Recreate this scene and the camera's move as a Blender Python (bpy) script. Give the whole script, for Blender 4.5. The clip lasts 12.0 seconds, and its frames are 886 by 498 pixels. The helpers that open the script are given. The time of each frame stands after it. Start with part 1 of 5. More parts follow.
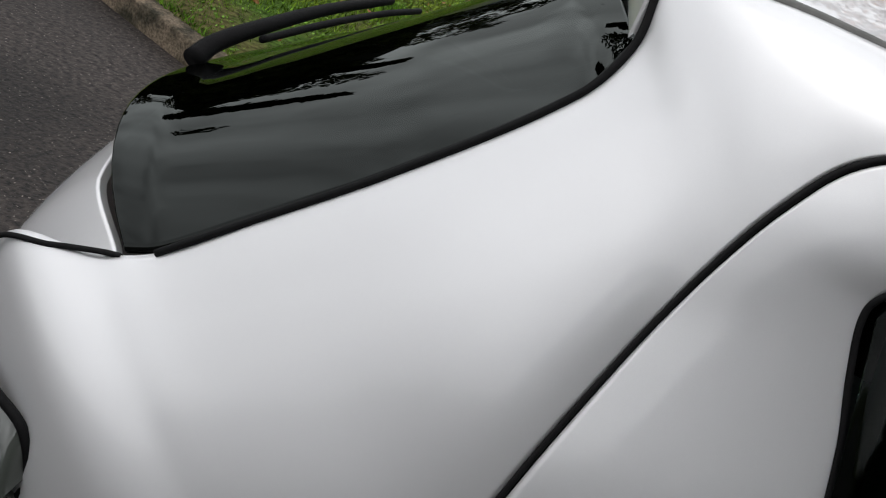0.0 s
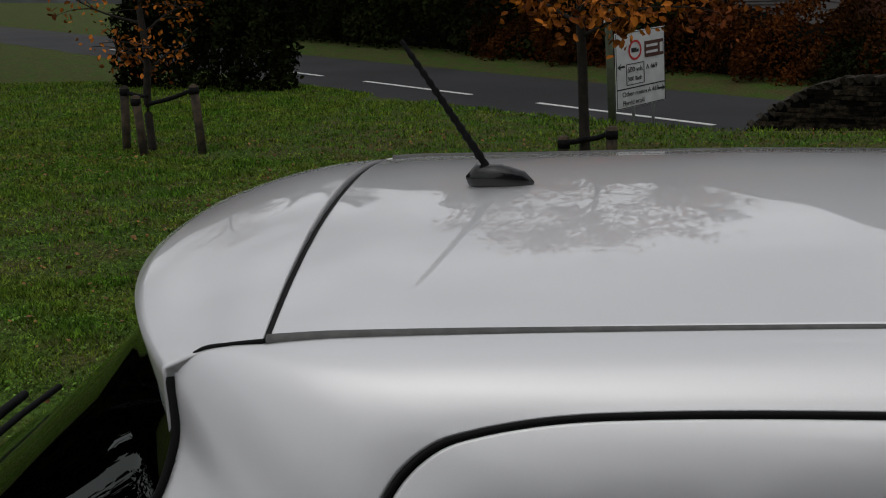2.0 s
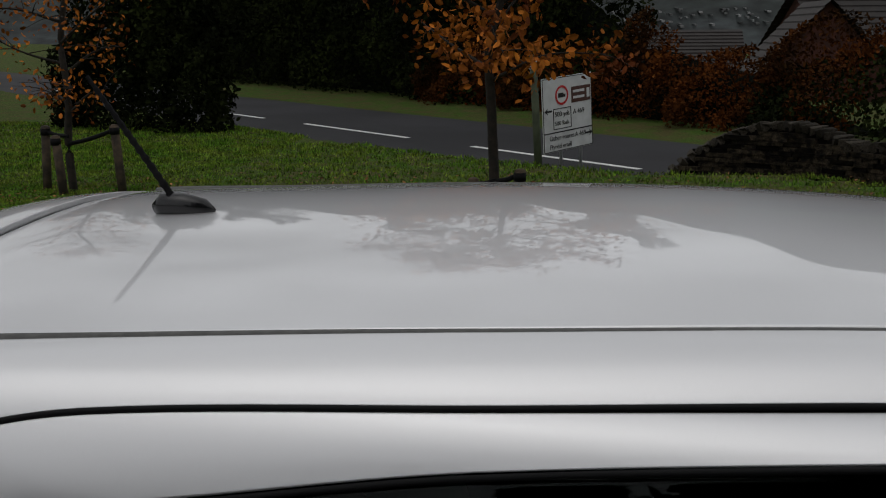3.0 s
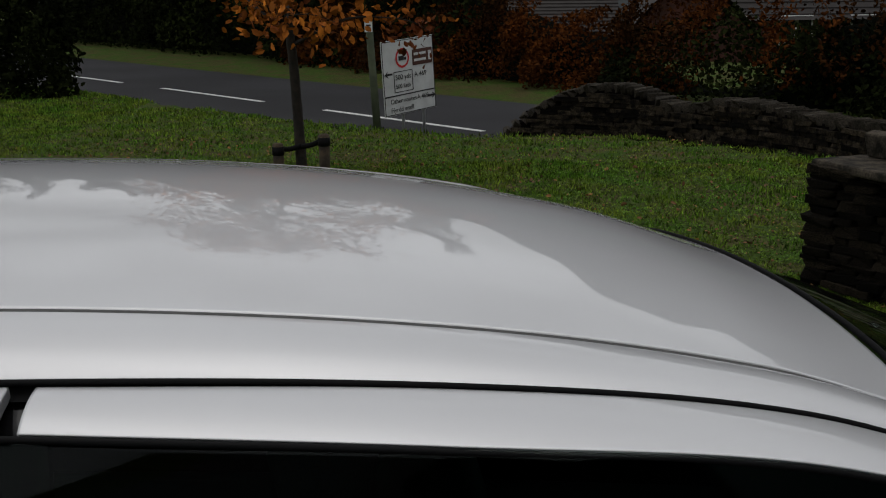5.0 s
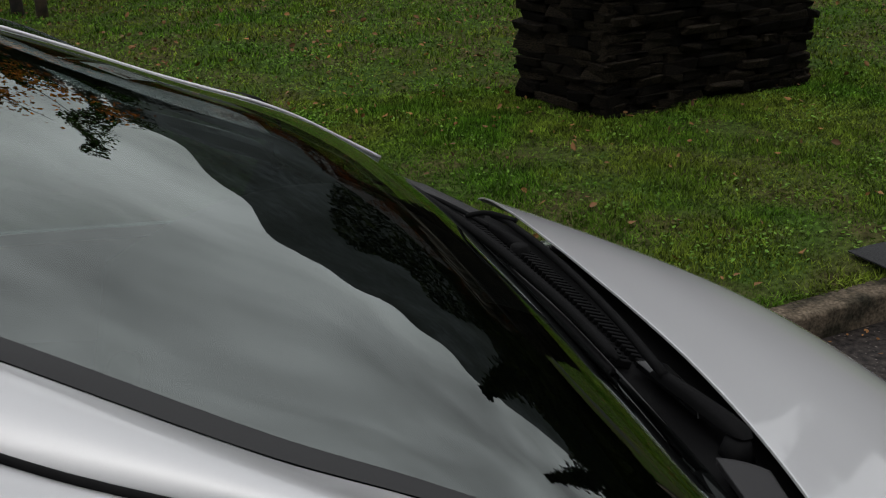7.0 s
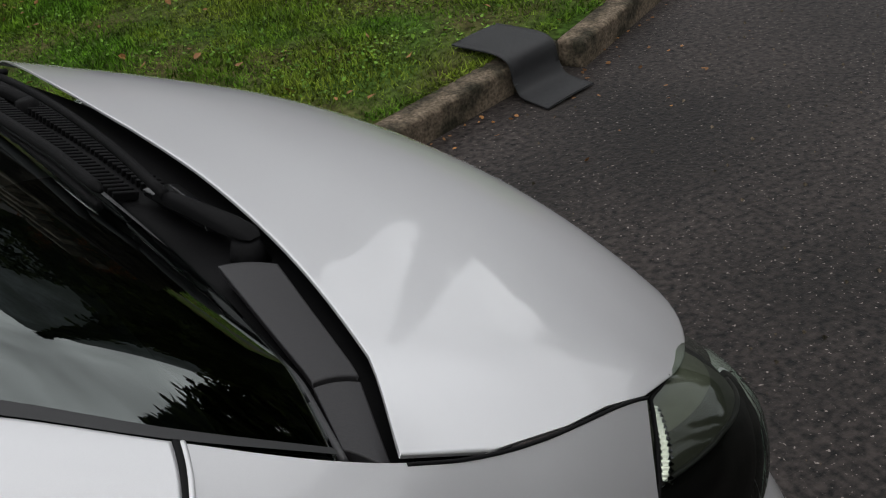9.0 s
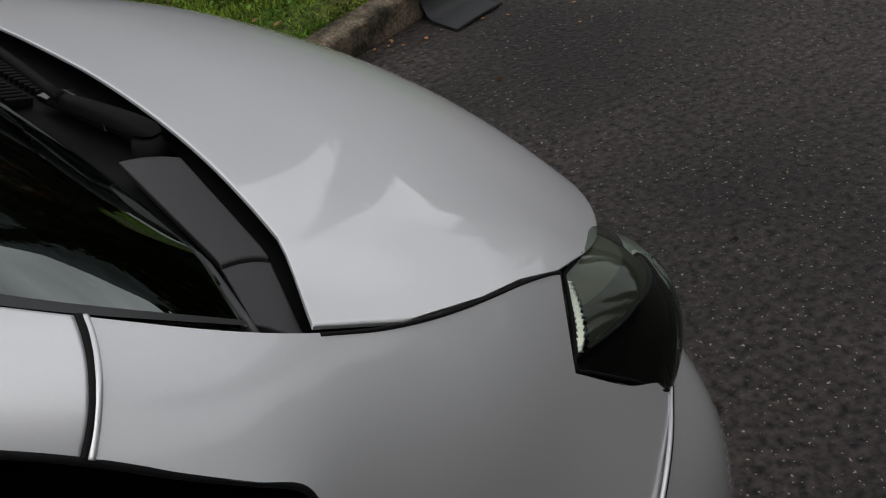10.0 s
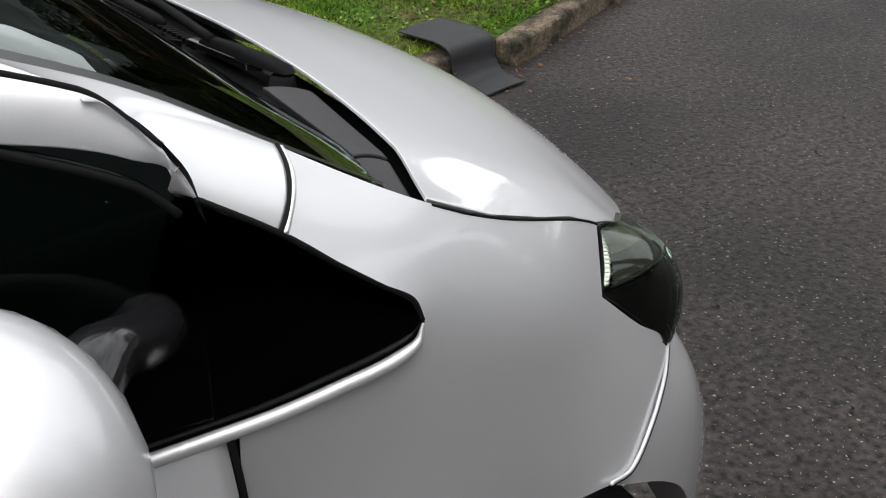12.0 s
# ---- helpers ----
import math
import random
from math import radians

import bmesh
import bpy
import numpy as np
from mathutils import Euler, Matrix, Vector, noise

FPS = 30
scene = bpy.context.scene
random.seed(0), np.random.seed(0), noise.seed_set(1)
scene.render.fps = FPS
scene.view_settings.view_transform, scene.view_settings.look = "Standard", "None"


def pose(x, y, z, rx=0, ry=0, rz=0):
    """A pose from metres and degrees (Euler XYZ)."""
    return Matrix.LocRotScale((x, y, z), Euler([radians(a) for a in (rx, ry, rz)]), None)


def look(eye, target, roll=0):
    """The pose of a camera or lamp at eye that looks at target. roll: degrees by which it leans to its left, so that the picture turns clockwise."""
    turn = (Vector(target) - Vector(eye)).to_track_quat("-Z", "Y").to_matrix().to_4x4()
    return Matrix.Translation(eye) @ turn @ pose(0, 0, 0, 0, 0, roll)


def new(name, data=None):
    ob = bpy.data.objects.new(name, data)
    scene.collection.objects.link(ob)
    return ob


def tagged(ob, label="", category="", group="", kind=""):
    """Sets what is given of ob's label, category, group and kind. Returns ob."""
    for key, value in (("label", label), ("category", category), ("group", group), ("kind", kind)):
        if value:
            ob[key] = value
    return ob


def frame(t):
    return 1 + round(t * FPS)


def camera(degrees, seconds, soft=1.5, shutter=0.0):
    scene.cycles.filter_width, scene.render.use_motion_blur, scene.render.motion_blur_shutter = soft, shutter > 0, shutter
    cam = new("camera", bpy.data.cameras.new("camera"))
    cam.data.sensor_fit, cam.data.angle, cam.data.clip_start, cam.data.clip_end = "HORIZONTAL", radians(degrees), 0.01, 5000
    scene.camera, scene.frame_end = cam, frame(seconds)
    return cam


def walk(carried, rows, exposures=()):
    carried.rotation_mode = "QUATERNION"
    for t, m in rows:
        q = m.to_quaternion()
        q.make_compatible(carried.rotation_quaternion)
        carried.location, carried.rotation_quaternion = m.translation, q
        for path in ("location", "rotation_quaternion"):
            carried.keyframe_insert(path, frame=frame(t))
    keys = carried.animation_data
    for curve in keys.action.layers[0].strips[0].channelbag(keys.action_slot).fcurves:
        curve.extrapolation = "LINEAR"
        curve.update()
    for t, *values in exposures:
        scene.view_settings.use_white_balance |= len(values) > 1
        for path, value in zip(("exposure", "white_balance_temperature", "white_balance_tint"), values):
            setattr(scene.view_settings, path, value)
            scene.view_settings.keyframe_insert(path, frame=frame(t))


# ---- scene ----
cam = camera(44.0, 12.0, soft=1.1)
PATH = [
    (0, (-0.061, -1.574, 1.555), (-0.542, 0.18, 0.722), 25.5),
    (0.5, (-0.046, -1.547, 1.617), (-0.478, 0.242, 0.833), 22.2),
    (0.9, (-0.034, -1.513, 1.68), (-0.434, 0.309, 0.96), 17.4),
    (1, (-0.03, -1.509, 1.692), (-0.423, 0.331, 1.013), 16.6),
    (1.5, (0.015, -1.456, 1.733), (-0.301, 0.444, 1.194), 7.9),
    (2, (0.086, -1.455, 1.746), (-0.133, 0.476, 1.274), -1.2),
    (2.5, (0.232, -1.516, 1.749), (0.092, 0.439, 1.35), -0.6),
    (3, (0.482, -1.521, 1.736), (0.34, 0.434, 1.34), -0.5),
    (3.2, (0.572, -1.524, 1.728), (0.451, 0.435, 1.342), -0.5),
    (4.8, (1.155, -1.552, 1.75), (1.23, 0.399, 1.313), -0.3),
    (5, (1.273, -1.54, 1.757), (1.311, 0.405, 1.292), -0.5),
    (5.5, (1.512, -1.503, 1.728), (1.574, 0.427, 1.206), -0.4),
    (6, (1.737, -1.316, 1.642), (1.887, 0.585, 1.062), 1.05),
    (6.5, (1.930, -1.186, 1.575), (2.208, 0.688, 0.906), -2.05),
    (7, (2.067, -1.198, 1.598), (2.367, 0.617, 0.839), -0.95),
    (7.5, (2.193, -1.170, 1.558), (2.552, 0.577, 0.726), -1.23),
    (7.7, (2.212, -1.180, 1.554), (2.643, 0.536, 0.691), -1.9),
    (9.3, (2.276, -1.184, 1.479), (3.093, 0.307, 0.426), -8.4),
    (9.5, (2.28, -1.188, 1.473), (3.121, 0.278, 0.404), -8.6),
    (10, (2.26, -1.201, 1.448), (3.109, 0.209, 0.311), -8.1),
    (10.5, (2.218, -1.219, 1.431), (3.188, 0.107, 0.291), -5.8),
    (11, (2.166, -1.227, 1.428), (3.155, 0.106, 0.312), -4.0),
    (11.5, (2.123, -1.293, 1.42), (3.083, 0.127, 0.39), -2.0),
    (12, (2.034, -1.383, 1.447), (2.978, 0.074, 0.454), 1.1),
]
EXPOSURES = [(0.0, 0.42), (0.8, 0.25), (1.4, -0.3), (2.0, -0.6), (3.2, -0.65), (5.4, -0.65), (6.2, -0.6), (6.8, -0.42), (7.6, 0.32), (9.5, 0.08), (10.5, -0.15), (11.0, 0.05), (12.0, 0.95)]
walk(cam, [(t, look(e, g, r)) for t, e, g, r in PATH], EXPOSURES)

# ---- light ----
SUN_EL, SUN_AZ = 74, 200
world = bpy.data.worlds.new("overcast_sky")
scene.world = world
world.use_nodes = True
wn, wl = world.node_tree.nodes, world.node_tree.links
wn.clear()
w_out, w_bg, w_sky = wn.new("ShaderNodeOutputWorld"), wn.new("ShaderNodeBackground"), wn.new("ShaderNodeTexSky")
w_sky.sky_type, w_sky.sun_disc = "NISHITA", False
w_sky.sun_elevation, w_sky.sun_rotation = radians(SUN_EL), radians(SUN_AZ)
w_sky.air_density, w_sky.dust_density, w_sky.ozone_density = 1.5, 6.0, 1.0
w_hs, w_tc, w_nz, w_rm, w_mx = (wn.new("ShaderNodeHueSaturation"), wn.new("ShaderNodeTexCoord"), wn.new("ShaderNodeTexNoise"),
                                wn.new("ShaderNodeMapRange"), wn.new("ShaderNodeMix"))
w_hs.inputs["Saturation"].default_value = 0.18
w_map = wn.new("ShaderNodeMapping")
w_map.inputs["Scale"].default_value = (2.0, 3.0, 5.0)
w_nz.inputs["Scale"].default_value, w_nz.inputs["Detail"].default_value = 1.6, 5.0
w_rm.inputs["From Min"].default_value, w_rm.inputs["From Max"].default_value = 0.3, 0.7
w_rm.inputs["To Min"].default_value, w_rm.inputs["To Max"].default_value = 0.5, 1.35
w_mx.data_type, w_mx.blend_type = "RGBA", "MULTIPLY"
w_mx.inputs[0].default_value = 1.0
wl.new(w_tc.outputs["Generated"], w_map.inputs["Vector"])
wl.new(w_map.outputs["Vector"], w_nz.inputs["Vector"])
wl.new(w_nz.outputs["Fac"], w_rm.inputs["Value"])
wl.new(w_sky.outputs["Color"], w_hs.inputs["Color"])
w_flat = wn.new("ShaderNodeMix")
w_flat.data_type, w_flat.blend_type = "RGBA", "MIX"
w_flat.inputs[0].default_value = 0.6
w_flat.inputs[7].default_value = (11.5, 11.7, 12.0, 1)
wl.new(w_hs.outputs["Color"], w_flat.inputs[6])
wl.new(w_flat.outputs[2], w_mx.inputs[6])
wl.new(w_rm.outputs["Result"], w_mx.inputs[7])
wl.new(w_mx.outputs[2], w_bg.inputs["Color"])
wl.new(w_bg.outputs["Background"], w_out.inputs["Surface"])
w_bg.inputs["Strength"].default_value = 0.10
sun = new("sun", bpy.data.lights.new("sun", "SUN"))
sun.data.energy, sun.data.angle, sun.data.color = 0.4, radians(60), (1.0, 0.97, 0.92)
sun.matrix_world = pose(0, 0, 10, 90 - SUN_EL, 0, 180 - SUN_AZ)

# ---- materials ----


def mat(name, color, rough=0.6, metal=0.0, coat=0.0, coat_rough=0.05, spec=0.5, var=0.0, scale=8.0, bump=0.0, bump_scale=60.0,
        color2=None, emit=0.0, trans=0.0, ior=1.45, per_object=0.0, fine=0.0, fine_scale=90.0, speck=None):
    m = bpy.data.materials.new(name)
    m.use_nodes = True
    n, l = m.node_tree.nodes, m.node_tree.links
    b = n["Principled BSDF"]
    b.inputs["Base Color"].default_value = (*color, 1)
    b.inputs["Roughness"].default_value, b.inputs["Metallic"].default_value = rough, metal
    b.inputs["Coat Weight"].default_value, b.inputs["Coat Roughness"].default_value = coat, coat_rough
    b.inputs["Specular IOR Level"].default_value, b.inputs["IOR"].default_value = spec, ior
    b.inputs["Transmission Weight"].default_value = trans
    tc = n.new("ShaderNodeTexCoord")
    last = None
    if var > 0 or color2:
        nz, rp = n.new("ShaderNodeTexNoise"), n.new("ShaderNodeValToRGB")
        nz.inputs["Scale"].default_value, nz.inputs["Detail"].default_value = scale, 6.0
        c2 = color2 or tuple(max(0.0, c * (1 - var)) for c in color)
        rp.color_ramp.elements[0].color, rp.color_ramp.elements[1].color = (*c2, 1), (*color, 1)
        rp.color_ramp.elements[0].position, rp.color_ramp.elements[1].position = 0.38, 0.62
        l.new(tc.outputs["Object"], nz.inputs["Vector"])
        l.new(nz.outputs["Fac"], rp.inputs["Fac"])
        last = rp.outputs["Color"]
    if fine > 0:
        nf, mf, rf = n.new("ShaderNodeTexNoise"), n.new("ShaderNodeMix"), n.new("ShaderNodeMapRange")
        nf.inputs["Scale"].default_value, nf.inputs["Detail"].default_value = fine_scale, 3.0
        rf.inputs["From Min"].default_value, rf.inputs["From Max"].default_value = 0.3, 0.7
        rf.inputs["To Min"].default_value, rf.inputs["To Max"].default_value = 1 - fine, 1 + fine
        mf.data_type, mf.blend_type, mf.inputs[0].default_value = "RGBA", "MULTIPLY", 1.0
        l.new(tc.outputs["Object"], nf.inputs["Vector"])
        l.new(nf.outputs["Fac"], rf.inputs["Value"])
        mf.inputs[6].default_value = (*color, 1)
        if last:
            l.new(last, mf.inputs[6])
        l.new(rf.outputs["Result"], mf.inputs[7])
        last = mf.outputs[2]
    if speck:
        ns, rs_, ms = n.new("ShaderNodeTexNoise"), n.new("ShaderNodeMapRange"), n.new("ShaderNodeMix")
        ns.inputs["Scale"].default_value, ns.inputs["Detail"].default_value = 95.0, 2.0
        rs_.inputs["From Min"].default_value, rs_.inputs["From Max"].default_value = 0.66, 0.72
        ms.data_type = "RGBA"
        ms.inputs[7].default_value = (*speck, 1)
        l.new(tc.outputs["Object"], ns.inputs["Vector"])
        l.new(ns.outputs["Fac"], rs_.inputs["Value"])
        l.new(rs_.outputs["Result"], ms.inputs[0])
        l.new(last, ms.inputs[6])
        last = ms.outputs[2]
    if per_object > 0:
        oi, mp, mo, ge = n.new("ShaderNodeObjectInfo"), n.new("ShaderNodeMapRange"), n.new("ShaderNodeMix"), n.new("ShaderNodeNewGeometry")
        ad, fr = n.new("ShaderNodeMath"), n.new("ShaderNodeMath")
        ad.operation, fr.operation = "ADD", "FRACT"
        l.new(oi.outputs["Random"], ad.inputs[0])
        l.new(ge.outputs["Random Per Island"], ad.inputs[1])
        l.new(ad.outputs[0], fr.inputs[0])
        mp.inputs["To Min"].default_value, mp.inputs["To Max"].default_value = 1 - per_object, 1 + per_object
        mo.data_type, mo.blend_type, mo.inputs[0].default_value = "RGBA", "MULTIPLY", 1.0
        l.new(fr.outputs[0], mp.inputs["Value"])
        mo.inputs[6].default_value = (*color, 1)
        if last:
            l.new(last, mo.inputs[6])
        l.new(mp.outputs["Result"], mo.inputs[7])
        last = mo.outputs[2]
    if last:
        l.new(last, b.inputs["Base Color"])
    if bump > 0:
        nb, bp = n.new("ShaderNodeTexNoise"), n.new("ShaderNodeBump")
        nb.inputs["Scale"].default_value, nb.inputs["Detail"].default_value = bump_scale, 4.0
        bp.inputs["Strength"].default_value, bp.inputs["Distance"].default_value = bump, 0.01
        l.new(tc.outputs["Object"], nb.inputs["Vector"])
        l.new(nb.outputs["Fac"], bp.inputs["Height"])
        l.new(bp.outputs["Normal"], b.inputs["Normal"])
    if emit > 0:
        b.inputs["Emission Color"].default_value, b.inputs["Emission Strength"].default_value = (*color, 1), emit
    return m


PAINT = mat("silver_paint", (0.72, 0.72, 0.735), rough=0.50, metal=0.74, coat=1.0, coat_rough=0.03, fine=0.05, fine_scale=2500)
GAP = mat("rubber_seal", (0.006, 0.006, 0.0065), rough=0.7, spec=0.15, bump=0.1)
PLASTIC = mat("black_plastic", (0.007, 0.007, 0.0075), rough=0.6, spec=0.06, fine=0.2, fine_scale=400, bump=0.15, bump_scale=900)
GREYPLASTIC = mat("grey_plastic", (0.045, 0.045, 0.048), rough=0.5, bump=0.1, bump_scale=700)
STRIP = mat("roof_strip_rubber", (0.075, 0.075, 0.072), rough=0.55, fine=0.2)
COWLGREY = mat("cowl_plastic", (0.030, 0.029, 0.031), rough=0.5, spec=0.35, fine=0.15, fine_scale=500, bump=0.12, bump_scale=800)
BORDER = mat("screen_border", (0.014, 0.014, 0.015), rough=0.3, fine=0.1, fine_scale=600)
GLOSSBLACK = mat("gloss_black", (0.01, 0.01, 0.011), rough=0.12)


def pane(name, tint, ior=1.8):
    """Clear or tinted glass: what lies behind shows through, and the surface mirrors more at low angles."""
    m = bpy.data.materials.new(name)
    m.use_nodes = True
    n, l = m.node_tree.nodes, m.node_tree.links
    n.clear()
    o, mx, tr, gl, fr = (n.new("ShaderNodeOutputMaterial"), n.new("ShaderNodeMixShader"), n.new("ShaderNodeBsdfTransparent"),
                         n.new("ShaderNodeBsdfGlossy"), n.new("ShaderNodeFresnel"))
    tr.inputs["Color"].default_value = (*tint, 1)
    gl.inputs["Roughness"].default_value = 0.01
    gl.inputs["Color"].default_value = (0.93, 1.0, 0.97, 1)
    fr.inputs["IOR"].default_value = ior
    l.new(fr.outputs["Fac"], mx.inputs[0])
    l.new(tr.outputs[0], mx.inputs[1])
    l.new(gl.outputs[0], mx.inputs[2])
    l.new(mx.outputs[0], o.inputs["Surface"])
    return m


TINT = pane("tinted_glass", (0.20, 0.28, 0.26), 1.25)
SCREEN = pane("windscreen_glass", (0.30, 0.36, 0.34), 2.4)
PRIVACY = pane("dark_rear_glass", (0.006, 0.007, 0.007), 1.33)
CLEAR = pane("clear_lamp_cover", (0.66, 0.69, 0.63), 1.34)
QUARTER = pane("black_quarter_glass", (0.02, 0.022, 0.022), 1.25)
LAMPGLASS = mat("lamp_dark", (0.05, 0.055, 0.05), rough=0.08, coat=1.0, coat_rough=0.02)
CHROME = mat("chrome", (0.8, 0.8, 0.8), rough=0.12, metal=1.0)
REFLECTOR = mat("lamp_reflector", (0.17, 0.175, 0.145), rough=0.6, metal=0.2, fine=0.1, fine_scale=60)
LAMPRIB = mat("lamp_rib", (0.07, 0.073, 0.062), rough=0.5, metal=0.2)
TYRE = mat("tyre_rubber", (0.02, 0.02, 0.02), rough=0.8, bump=0.3)
ALLOY = mat("alloy", (0.5, 0.5, 0.52), rough=0.35, metal=0.8)
CLOTH = mat("seat_cloth", (0.05, 0.06, 0.058), rough=0.9, fine=0.3, fine_scale=300)
ASPHALT = mat("asphalt", (0.030, 0.0245, 0.0222), rough=0.65, spec=0.26, color2=(0.012, 0.0098, 0.0088), scale=1.1, fine=1.0, fine_scale=48, bump=0.55, bump_scale=75, speck=(0.23, 0.20, 0.185))
ROADMAT = mat("road_asphalt", (0.028, 0.028, 0.031), rough=0.9, spec=0.3, color2=(0.018, 0.018, 0.020), scale=0.3, fine=0.4, fine_scale=60)
SOIL = mat("lawn_soil", (0.042, 0.078, 0.014), rough=0.95, spec=0.05, color2=(0.066, 0.060, 0.024), scale=2.6, fine=0.7, fine_scale=35, bump=0.8, bump_scale=40)
BLADE = mat("grass_blade", (0.068, 0.156, 0.010), rough=0.7, spec=0.14, color2=(0.128, 0.178, 0.018), scale=1.8, per_object=0.8, fine=0.5, fine_scale=9)
CLOVER = mat("clover_leaf", (0.14, 0.26, 0.035), rough=0.6, spec=0.2, color2=(0.08, 0.18, 0.012), scale=3, per_object=0.5)
KERB = mat("kerb_concrete", (0.150, 0.118, 0.085), rough=0.9, spec=0.2, color2=(0.030, 0.027, 0.018), scale=9, fine=0.5, fine_scale=90, bump=0.6, bump_scale=70, per_object=0.12)
STONE = mat("wall_stone", (0.032, 0.025, 0.0165), rough=0.95, spec=0.12, color2=(0.004, 0.0035, 0.003), scale=16, fine=0.7, fine_scale=70, bump=1.0, bump_scale=55, per_object=0.9)
MORTAR = mat("wall_core", (0.006, 0.005, 0.0045), rough=1.0, spec=0.05, bump=0.5)
COPE = mat("coping_stone", (0.060, 0.050, 0.038), rough=0.9, spec=0.15, color2=(0.014, 0.013, 0.010), scale=12, fine=0.4, bump=0.8, bump_scale=45, per_object=0.35)
BARK = mat("bark", (0.030, 0.023, 0.017), rough=0.95, color2=(0.014, 0.012, 0.010), scale=14, bump=0.8, bump_scale=50)
STAKEWOOD = mat("stake_wood", (0.085, 0.060, 0.038), rough=0.9, color2=(0.035, 0.027, 0.020), scale=10, bump=0.6, bump_scale=60)
LEAFORANGE = mat("autumn_leaf", (0.50, 0.165, 0.020), rough=0.8, spec=0.1, color2=(0.13, 0.035, 0.010), scale=2, per_object=0.6)
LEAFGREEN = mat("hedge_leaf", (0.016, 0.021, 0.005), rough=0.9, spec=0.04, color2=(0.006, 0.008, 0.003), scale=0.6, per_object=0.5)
LEAFRUST = mat("rust_leaf", (0.085, 0.025, 0.005), rough=0.9, spec=0.04, color2=(0.025, 0.012, 0.004), scale=0.6, per_object=0.5)
DEADLEAF = mat("fallen_leaf", (0.28, 0.13, 0.04), rough=0.8, color2=(0.14, 0.07, 0.03), scale=3, per_object=0.4)
LINE = mat("road_paint", (0.72, 0.72, 0.70), rough=0.7, var=0.25, scale=6)
SIGNWHITE = mat("sign_white", (0.62, 0.64, 0.63), rough=0.45, var=0.15, scale=5)
SIGNBLACK = mat("sign_black", (0.012, 0.012, 0.012), rough=0.5)
SIGNRED = mat("sign_red", (0.5, 0.02, 0.02), rough=0.5)
SIGNBROWN = mat("sign_brown", (0.07, 0.025, 0.015), rough=0.5)
GALV = mat("galvanised", (0.35, 0.36, 0.36), rough=0.5, metal=0.7)
POLEWOOD = mat("pole_green", (0.07, 0.085, 0.05), rough=0.9, var=0.4, scale=5)
MATRUBBER = mat("mat_rubber", (0.014, 0.0145, 0.016), rough=0.55, fine=0.3, fine_scale=200, bump=0.4, bump_scale=250)
BRICK = mat("house_brick", (0.07, 0.022, 0.013), rough=0.9, color2=(0.04, 0.015, 0.010), scale=4)
TILE = mat("roof_tile", (0.028, 0.023, 0.021), rough=0.85, var=0.3, scale=3, per_object=0.2)
WINDOWPVC = mat("window_white", (0.7, 0.7, 0.7), rough=0.4)

# ---- mesh helpers ----


def spline(points, n):
    """n points along a smooth curve through the given points, evenly by knot."""
    p = np.array(points, float)
    k = len(p)
    d = np.linalg.norm(np.diff(p, axis=0), axis=1)
    u = np.r_[0, np.cumsum(d)]
    tan = np.zeros_like(p)
    for i in range(k):
        a, b = max(i - 1, 0), min(i + 1, k - 1)
        tan[i] = (p[b] - p[a]) / max(u[b] - u[a], 1e-9)
    out = []
    for s in np.linspace(0, k - 1, n):
        i = min(int(s), k - 2)
        f, h = s - i, u[i + 1] - u[i]
        out.append((2 * f**3 - 3 * f**2 + 1) * p[i] + (f**3 - 2 * f**2 + f) * h * tan[i] + (-2 * f**3 + 3 * f**2) * p[i + 1] + (f**3 - f**2) * h * tan[i + 1])
    return np.array(out)


def mesh_from(name, verts, faces, material, smooth=True):
    me = bpy.data.meshes.new(name)
    me.from_pydata([tuple(v) for v in verts], [], faces)
    me.materials.append(material)
    if smooth:
        me.polygons.foreach_set("use_smooth", [True] * len(me.polygons))
    me.update()
    return me


def part(name, me, parent=None, label=""):
    ob = new(name, me)
    if parent:
        ob.parent = parent
    return tagged(ob, label)


def thing(name, label, category, group="", kind="", at=(0, 0, 0)):
    ob = new(name)
    ob.location = at
    ob.empty_display_size = 0.1
    return tagged(ob, label, category, group, kind)


def box(bm, cx, cy, cz, sx, sy, sz, m=None, bevel=0.0):
    r = bmesh.ops.create_cube(bm, size=1, matrix=(m or Matrix()) @ Matrix.Translation((cx, cy, cz)) @ Matrix.Diagonal((sx, sy, sz, 1)))
    if bevel > 0:
        es = list({e for v in r["verts"] for e in v.link_edges})
        bmesh.ops.bevel(bm, geom=es, offset=bevel, segments=2, affect="EDGES", profile=0.5)
    return bm


def done(bm, name, material, smooth=False):
    me = bpy.data.meshes.new(name)
    bm.to_mesh(me)
    bm.free()
    me.materials.append(material)
    if smooth:
        me.polygons.foreach_set("use_smooth", [True] * len(me.polygons))
    return me


def tube_data(points, radius, sides=8):
    p = np.array(points, float)
    r = np.full(len(p), radius) if np.isscalar(radius) else np.array(radius, float)
    verts, faces = [], []
    for i in range(len(p)):
        t = Vector(p[min(i + 1, len(p) - 1)] - p[max(i - 1, 0)]).normalized()
        a = t.cross(Vector((0, 0, 1)))
        a = a.normalized() if a.length > 1e-3 else Vector((1, 0, 0))
        b = t.cross(a)
        for k in range(sides):
            w = 2 * math.pi * k / sides
            verts.append(Vector(p[i]) + float(r[i]) * (math.cos(w) * a + math.sin(w) * b))
    for i in range(len(p) - 1):
        for k in range(sides):
            q = (k + 1) % sides
            faces.append((i * sides + k, i * sides + q, (i + 1) * sides + q, (i + 1) * sides + k))
    faces.append(tuple(range(sides))[::-1])
    faces.append(tuple((len(p) - 1) * sides + k for k in range(sides)))
    return verts, faces


